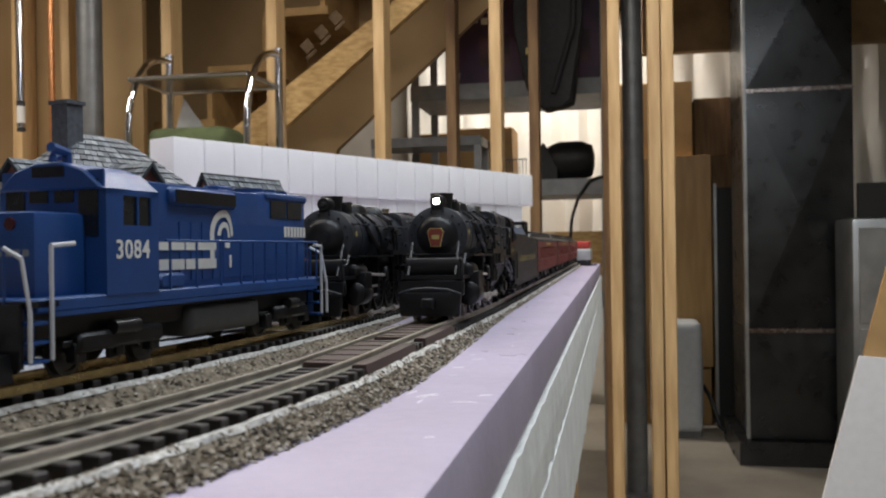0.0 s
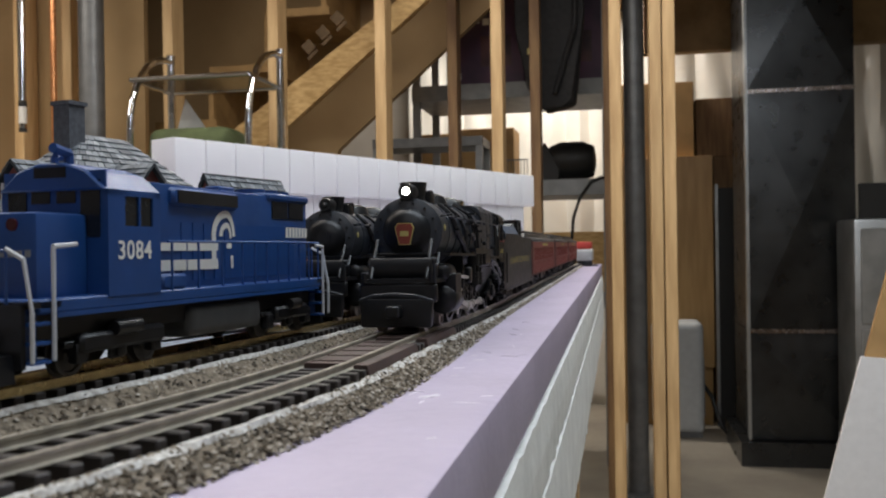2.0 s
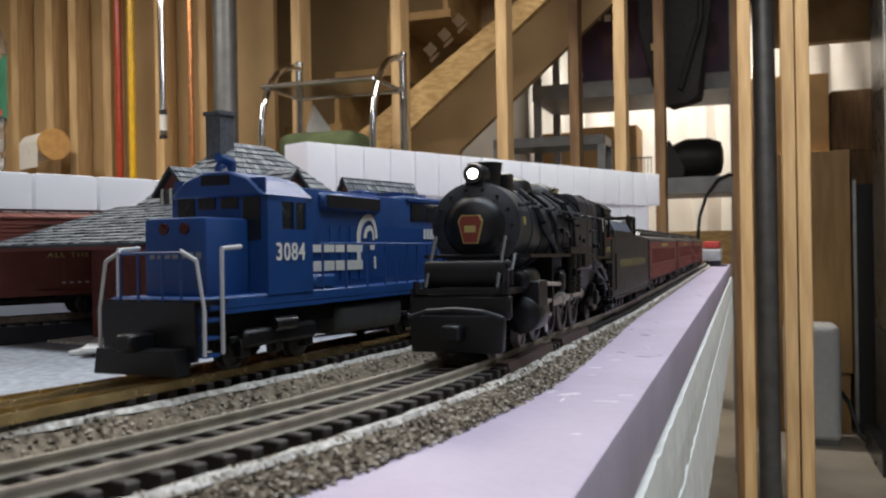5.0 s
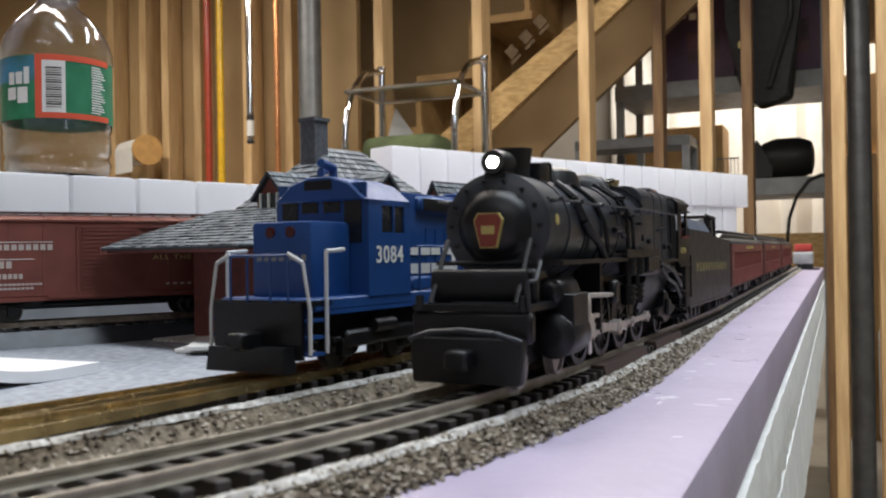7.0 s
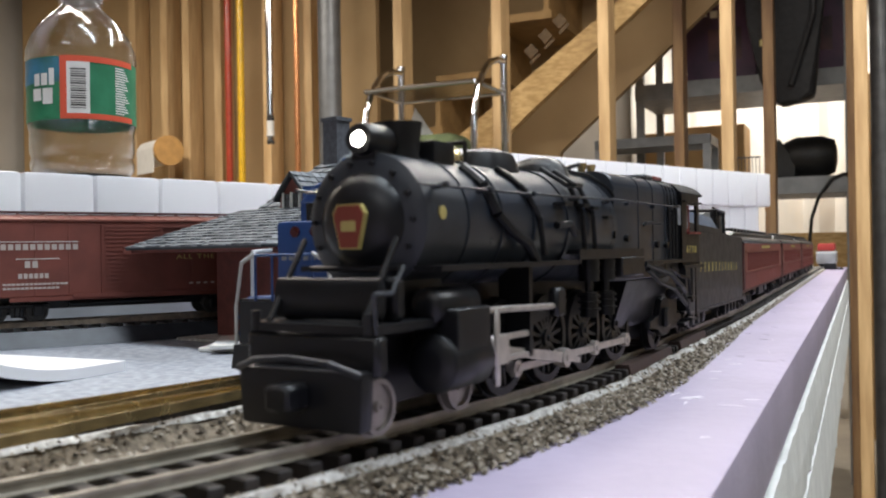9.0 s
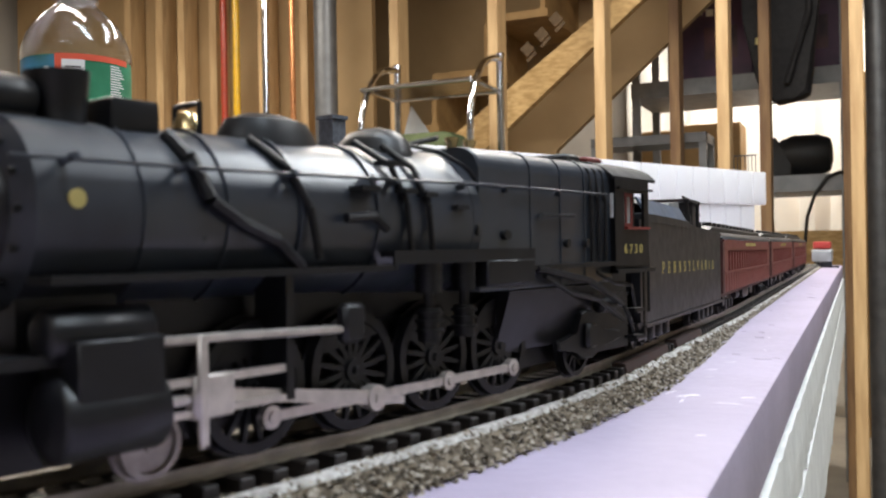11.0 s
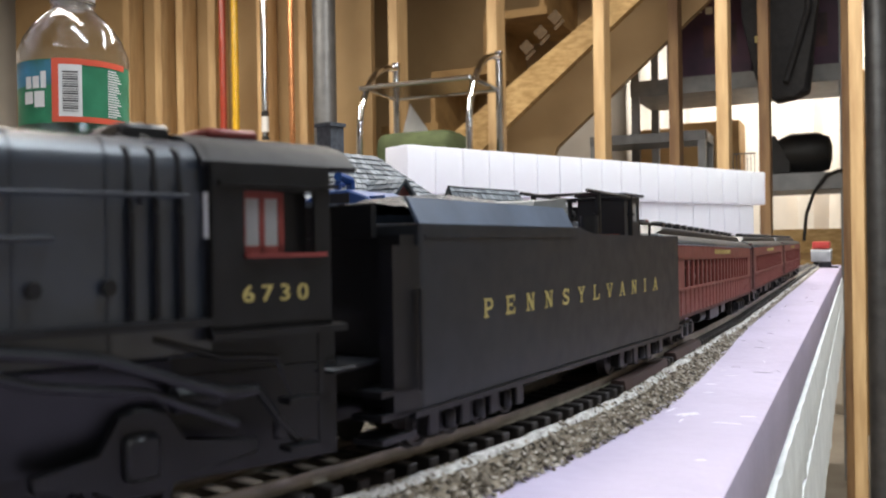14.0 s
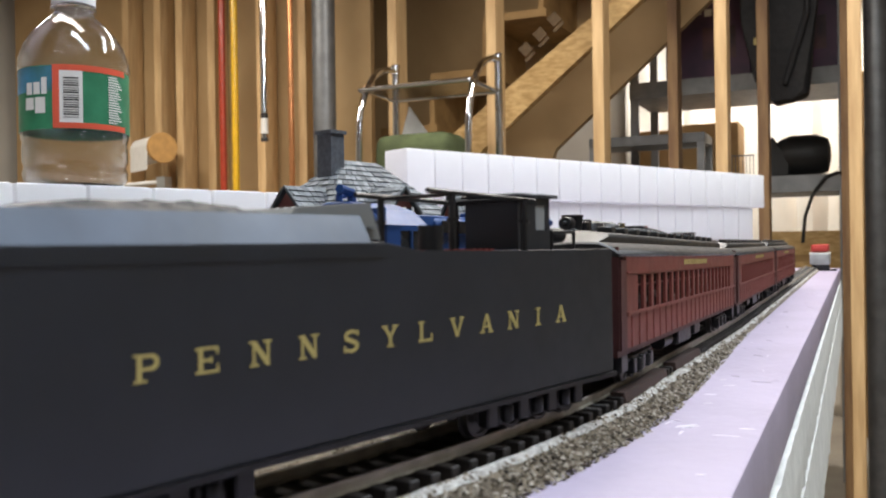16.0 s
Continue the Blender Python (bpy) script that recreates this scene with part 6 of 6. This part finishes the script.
    for sx in (1, -1):
        b = tube(bmnew(), [(sx * .0162, .070, .0345), (sx * .0162, .205, .0345)], .0004, 6)
        for i in range(11):
            y = .072 + i * .0132
            tube(b, [(sx * .0162, y, .0200), (sx * .0162, y, .0345)], .0004, 6)
        part("handrail", b, B, t, "thin blue handrail")
        part("battery_box", bevel(box(bmnew(), *sorted((sx * .0108, sx * .0160)), .068, .080, .0205, .0250), .0008, 1), B, t)
    part("fuel_tank", bevel(box(bmnew(), -.0150, .0150, .083, .135, .0050, .0150), .0030, 3), M["tankgrey"], t, "dark grey fuel tank")
    truck(t, .050, .0058, 2, .0315, side="black")
    truck(t, .172, .0058, 2, .0315, side="black")
    for y in (.050, .172):
        for sx in (1, -1):
            part("truck_frame", bevel(box(bmnew(), *sorted((sx * .0125, sx * .0155)), y - .020, y + .020, .0060, .0110), .0010, 1), K, t)
            part("brake_cylinder", cyl(bmnew(), (sx * .0155, y - .006, .0115), (sx * .0155, y + .006, .0115), .0020, 10), K, t)
    # draw the lengths in to the short model's proportions
    was, now = (0, .020, .040, .066, .1085, .206, .222), (-.002, .0125, .0300, .0530, .0985, .1625, .1720)
    done = set()
    for o in t.children_recursive:
        if o.parent.name.startswith("truck"):
            continue
        if abs(o.matrix_basis.translation.y) > 1e-6:
            o.matrix_basis.translation.y = float(np.interp(o.matrix_basis.translation.y, was, now))
        elif o.type == "MESH" and o.data.name not in done:
            done.add(o.data.name)
            for v in o.data.vertices:
                v.co.y = float(np.interp(v.co.y, was, now)) if 0 < v.co.y < .222 else v.co.y - (.002 if v.co.y <= 0 else .05)
    return t


M["rail_white"] = mat("rail_white", (.55, .57, .60), .5, var=.05)
M["rerail"] = mat("rerailer_brown", (.055, .032, .027), .6, var=.25, scale=200)
M["tankgrey"] = mat("tank_grey", (.045, .047, .05), .5, var=.15)


def boxcar(label, lettered):
    t = thing("boxcar", label, "model freight car", group="freight cars")
    B = M["boxcar"]
    L, w, z0, z1 = .158, .0165, .0125, .0500
    part("body", bevel(box(bmnew(), -w, w, -L / 2, L / 2, z0, z1), .0006, 1), B, t)
    roof = [(-w - .0008, z1), (-w - .0008, z1 + .0008), (0, z1 + .0040), (w + .0008, z1 + .0008), (w + .0008, z1)]
    part("roof", extrude_poly(bmnew(), roof, "y", -L / 2 - .001, L / 2 + .001), B, t, smooth=False)
    part("running_board", box(bmnew(), -.0035, .0035, -L / 2 - .002, L / 2 + .002, z1 + .0044, z1 + .0054), M["coach_dark"], t)
    b = bmnew()
    for i in range(14):
        y = -L / 2 + .004 + i * (L - .008) / 13
        extrude_poly(b, [(-w, z1 + .0012), (0, z1 + .0044), (w, z1 + .0012), (w, z1 + .0004), (-w, z1 + .0004)], "y", y - .0005, y + .0005)
    part("roof_rib", b, B, t)
    for sx in (1, -1):
        xo = sx * w
        d = part("door", box(bmnew(), *sorted((xo, xo + sx * .0010)), -.016, .016, z0 + .001, z1 - .003), B, t)
        b = bmnew()
        for i in range(15):
            z = z0 + .0035 + i * .0021
            box(b, *sorted((xo + sx * .0010, xo + sx * .0016)), -.0145, .0145, z, z + .0009)
        part("door_rib", b, B, d)
        part("placard", box(bmnew(), *sorted((xo + sx * .0010, xo + sx * .0019)), -.005, .006, .0330, .0370), B, d)
        part("door_track", box(bmnew(), *sorted((xo, xo + sx * .0014)), -.030, .034, z0 - .0008, z0 + .0008), B, t)
        part("door_track", box(bmnew(), *sorted((xo, xo + sx * .0014)), -.016, .046, z1 - .0030, z1 - .0018), B, t)
        part("sill", box(bmnew(), *sorted((xo - sx * .0008, xo + sx * .0003)), -L / 2 + .02, L / 2 - .02, z0 - .0020, z0), B, t)
        b = bmnew()
        for i in range(11):
            y = -L / 2 + .0 + i * L / 10
            if abs(y) < .018:
                continue
            cyl(b, (xo, y, z0 + .001), (xo, y, z1 - .001), .0003, 6)
        part("rivet_seam", b, B, t)
        if lettered:
            x = xo + sx * .0003
            def bars(nm, y0, wd, n, z, h, m, fill=.72):
                b = bmnew()
                for i in range(n):
                    box(b, *sorted((xo, x)), y0 + i * wd, y0 + i * wd + wd * fill, z, z + h)
                part(nm, b, M["stencil" if m == "cream" else m], t)
            bars("road_name_bars", -.066, .0033, 12, .0358, .0028, "cream")
            bars("initial_bars", -.052, .0034, 2, .0270, .0034, "cream")
            bars("number_bars", -.055, .0024, 6, .0218, .0024, "cream")
            part("stencil_line", box(bmnew(), *sorted((xo, x)), -.068, -.027, .0396, .0399), M["cream"], t)
            part("stencil_line", box(bmnew(), *sorted((xo, x)), -.056, -.036, .0312, .0315), M["cream"], t)
            bars("data_bars", -.062, .0020, 15, .0185, .0010, "cream", .8)
            bars("data_bars", -.062, .0020, 13, .0165, .0010, "cream", .8)
            bars("data_bars", .030, .0040, 8, .0165, .0010, "cream", .5)
            bars("data_bars", .046, .0020, 7, .0215, .0012, "cream", .8)
            m = SIDE if sx > 0 else pose(0, 0, 0, 90, 0, -90)
            text_part("ALL THE WEST", .0036, M["gold"], t, pose(xo + sx * .0002, .042, .0312) @ m, "slogan", 1.2, width=.038)
            bars("slogan_bars", .034, .0028, 6, .0338, .0020, "gold")
    part("underframe", box(bmnew(), -.006, .006, -L / 2, L / 2, .0060, .0125), M["black"], t)
    part("brake_gear", tube(bmnew(), [(.009, -.03, .008), (.009, .01, .008), (.006, .03, .009)], .0012, 6), M["black"], t)
    for y in (-.055, .055):
        truck(t, y, .0054, 2, .0190)
    part("coupler", box(bmnew(), -.002, .002, -L / 2 - .008, -L / 2, .0075, .0110), M["black"], t)
    part("coupler", box(bmnew(), -.002, .002, L / 2, L / 2 + .008, .0075, .0110), M["black"], t)
    part("ladder", tube(bmnew(), [(w + .0008, L / 2 - .004, z0), (w + .0008, L / 2 - .004, z1)], .0004, 6), B, t)
    return t


def far_railcar():
    t = thing("silver_railcar", "small silver model vehicle with a red and white top", "model vehicle", pose(.030, 1.90, FT, 0, 0, 0))
    part("body", bevel(box(bmnew(), -.018, .018, -.03, .09, .010, .034), .003, 2), M["galv_lightplastic"], t)
    part("top", bevel(box(bmnew(), -.016, .016, -.02, .08, .0345, .050), .004, 2), M["redtrim2"], t, "red top")
    part("stripe", box(bmnew(), -.0183, .0183, -.0303, .0903, .030, .034), M["cream"], t)
    part("chassis", box(bmnew(), -.014, .014, -.025, .085, .0, .0102), M["black"], t)
    b = bevel(box(bmnew(), -.012, .010, -.012, .012, 0, .012), .003, 2)
    box(b, -.022, .022, -.004, .004, .0, .003)
    o = tagged(part("black_clip", b, M["black"]), "small black plastic clip on the pink foam", "clip")
    o.matrix_world = pose(.040, 1.82, FT)


M["galv_lightplastic"] = mat("silver_plastic", (.45, .46, .47), .35, .4, var=.1, scale=60)
M["redtrim2"] = mat("red_plastic", (.45, .05, .04), .4, var=.1)

# ---- place the standing models
table()
blocks()
station()
bottle()
sheets()
far_railcar()
D0, DK = .1967, 1.10
ds = diesel()
ds.matrix_world = on_path(D0 + .050 * DK, D0 + .140 * DK, .050 * DK, .140 * DK, SECOND) @ Matrix.Scale(DK, 4)
old = steam_engine("black_steam_engine", "black steam locomotive waiting on the second track", lit=False)
engine_running_gear(old)
OLD_S = .632
old.matrix_world = on_path(OLD_S - .14, OLD_S - .03, -.14, -.03, SECOND)
old_tender, _ = tender("black_tender", "black tender behind the waiting locomotive", lettered=False)
old_tender.matrix_world = on_path(OLD_S + .032 + .016, OLD_S + .032 + .130, .016, .130, SECOND)
for k, (u, lab) in enumerate(((0, "red-brown boxcar with white and yellow lettering"), (-.172, "plain red-brown model boxcar on the siding"), (.172, "plain red-brown model boxcar on the siding"), (.344, "plain red-brown model boxcar on the siding"))):
    c = boxcar(lab, k == 0)
    pa, ha = freight_path(u - .055)
    pb, hb = freight_path(u + .055)
    d = pb - pa
    mid = (pa + pb) / 2
    c.matrix_world = pose(mid.x, mid.y, mid.z, 0, 0, -math.degrees(math.atan2(d.x, d.y)))

# ---- the moving train
engine = steam_engine("steam_engine", "black steam locomotive with lit headlight hauling red coaches")
gear = engine_running_gear(engine)
tend, tender_wheels = tender("tender", "dark tender with gold lettering and heaped coal")
coaches = [coach()]
coaches += [copy_thing(coaches[0], pose(0, 0, 0)) for k in range(2)]

# ---- tracks and ballast, with their ties
ballast(MAIN, -.12, 1.98, 21000, 11)
ballast(SECOND, -.12, 1.6, 5000, 23)
freight_track()
tie_mesh = mesh_of("tie", bevel(box(bmnew(), -.0142, .0142, -.0016, .0016, -.0062, -.0024), .0003, 1), M["tie"])
for nm, line, lab, rm, s1 in (("main_track", MAIN, "model main track with worn nickel rails", "rail", 1.97), ("second_track", SECOND, "model second track with brass rails", "rail_brass", 1.6)):
    tr = track(nm, line, lab, rm, -.12, s1)
    for i in range(300):
        s = -.11 + i * .0070
        if s > s1 - .01:
            break
        p, th = path(s, 0, line)
        o = part("tie", tie_mesh, None, tr)
        o.matrix_basis = pose(p.x, p.y, p.z, 0, 0, -math.degrees(th))
for s0, s1 in ((.262, .330), (.342, .410)):
    t = thing("rerailer_panel", "dark brown rerailing panel between the main rails", "track panel", group="rerailer panels")
    part("centre_plate", sweep(bmnew(), [(-.0066, -.0024), (-.0064, -.0008), (.0064, -.0008), (.0066, -.0024)], s0, s1, .008), M["rerail"], t)
    for o0 in (-.0122, .0122):
        part("side_ramp", sweep(bmnew(), [(o0 - .0024, -.0024), (o0 - .0022, -.0012), (o0 + .0022, -.0012), (o0 + .0030, -.0050)], s0, s1 - .006, .008), M["rerail"], t)
    for k in range(5):
        y = s0 + .006 + k * (s1 - s0 - .012) / 4
        part("plate_rib", sweep(bmnew(), [(-.0060, -.0008), (-.0060, -.0005), (.0060, -.0005), (.0060, -.0008)], y - .0012, y + .0012, .002), M["rerail"], t)
tr = thing("turnout_rails", "brass turnout rails diverging from the second track", "model track", group="model tracks")
for o0 in (-.0083, .0083):
    b = bmnew()
    rows = []
    for i in range(40):
        s = .30 - i * .0105
        p, th = path(s, o0 + .16 * max(0, .26 - s) ** 2 * 4 + .0012, SECOND)
        n = Vector((math.cos(th), -math.sin(th), 0))
        rows.append([b.verts.new(p + n * dx + Vector((0, 0, z))) for dx, z in ((-.0006, -.0001), (-.0009, -.0025), (.0009, -.0025), (.0006, -.0001))])
    for p, q in zip(rows[:-1], rows[1:]):
        for k in range(4):
            b.faces.new((p[k], p[(k + 1) % 4], q[(k + 1) % 4], q[k]))
    part("rail", b, M["rail_brass"], tr, smooth=False)


# ---------------------------------------------------------------- what moves
E_ROWS = [(0, .632), (1.5, .580), (3.5, .5105), (7, .3995), (8, .3675), (10.5, .2830), (11, .2600), (12, .2135), (13, .1680), (14, .1242), (15, .0815), (16, .0391)]
R_ROWS = [(t, s + .0320) for t, s in E_ROWS]


def glide(rows, t):
    """Smooth curve through (time, value)."""
    n = len(rows)
    i = max(k for k in range(n - 1) if rows[k][0] <= t or k == 0)
    sl = lambda k: (rows[k + 1][1] - rows[k][1]) / (rows[k + 1][0] - rows[k][0])
    tan = lambda k: sl(0) if k == 0 else sl(n - 2) if k == n - 1 else (sl(k - 1) + sl(k)) / 2
    (t0, a), (t1, b) = rows[i], rows[i + 1]
    h = t1 - t0
    u = (t - t0) / h
    return a * (1 + 2 * u) * (1 - u) ** 2 + b * u * u * (3 - 2 * u) + h * tan(i) * u * (1 - u) ** 2 + h * tan(i + 1) * u * u * (u - 1)


def motions():
    ts = [i * .2 for i in range(81)]
    es = [glide(E_ROWS, t) for t in ts]
    rs = [glide(R_ROWS, t) for t in ts]
    walk(engine, [(t, on_path(s - .149, s - .0725, -.149, -.0725)) for t, s in zip(ts, es)])
    walk(tend, [(t, on_path(s + .016, s + .130, .016, .130)) for t, s in zip(ts, rs)])
    for k, c in enumerate(coaches):
        f = TL + .0085 + k * (CL + .010)
        walk(c, [(t, on_path(s + f + .042, s + f + CL - .042, .042, CL - .042)) for t, s in zip(ts, rs)])
    e0 = glide(E_ROWS, 11) + .17 * DR
    drivers, leads, trail, rods, mains, heads = gear
    for w, y in zip(drivers, DRIVERS):
        walk(w, [(t, pose(0, y, DR, math.degrees((e0 - s) / DR), 0, 0)) for t, s in zip(ts, es)])
    for w, y in zip(leads, LEADS):
        walk(w, [(t, pose(0, y, .0056, math.degrees((e0 - s) / .0072), 0, 0)) for t, s in zip(ts, es)])
    walk(trail[0], [(t, pose(0, -.0350, .0072, math.degrees((e0 - s) / .0072), 0, 0)) for t, s in zip(ts, es)])
    for w, y, r in tender_wheels:
        walk(w, [(t, pose(0, y, r, math.degrees((rs[0] - s) / .0075), 0, 0)) for t, s in zip(ts, rs)])
    for c in coaches:
        for w in [o for o in c.children_recursive if o.name.startswith("wheelset")]:
            p = w.matrix_basis.translation.copy()
            walk(w, [(t, pose(p.x, p.y, p.z, math.degrees((rs[0] - s) / .0075), 0, 0)) for t, s in zip(ts, rs)])
    ln, zh = .0405, .0131
    for side in (0, 1):
        for group in (rods, mains, heads):
            ob, sx = group[side]
            rows = []
            for t, s in zip(ts, es):
                a = (e0 - s) / DR + (0 if sx > 0 else math.pi / 2)
                py, pz = CRANK * math.sin(a), DR - CRANK * math.cos(a)
                if group is rods:
                    rows.append((t, pose(0, py, pz)))
                else:
                    beta = math.asin((pz - zh) / ln)
                    y = DRIVERS[2] + py
                    rows.append((t, pose(0, y, pz, math.degrees(beta), 0, 0) if group is mains else pose(0, y - ln * math.cos(beta), zh)))
            walk(ob, rows)


motions()
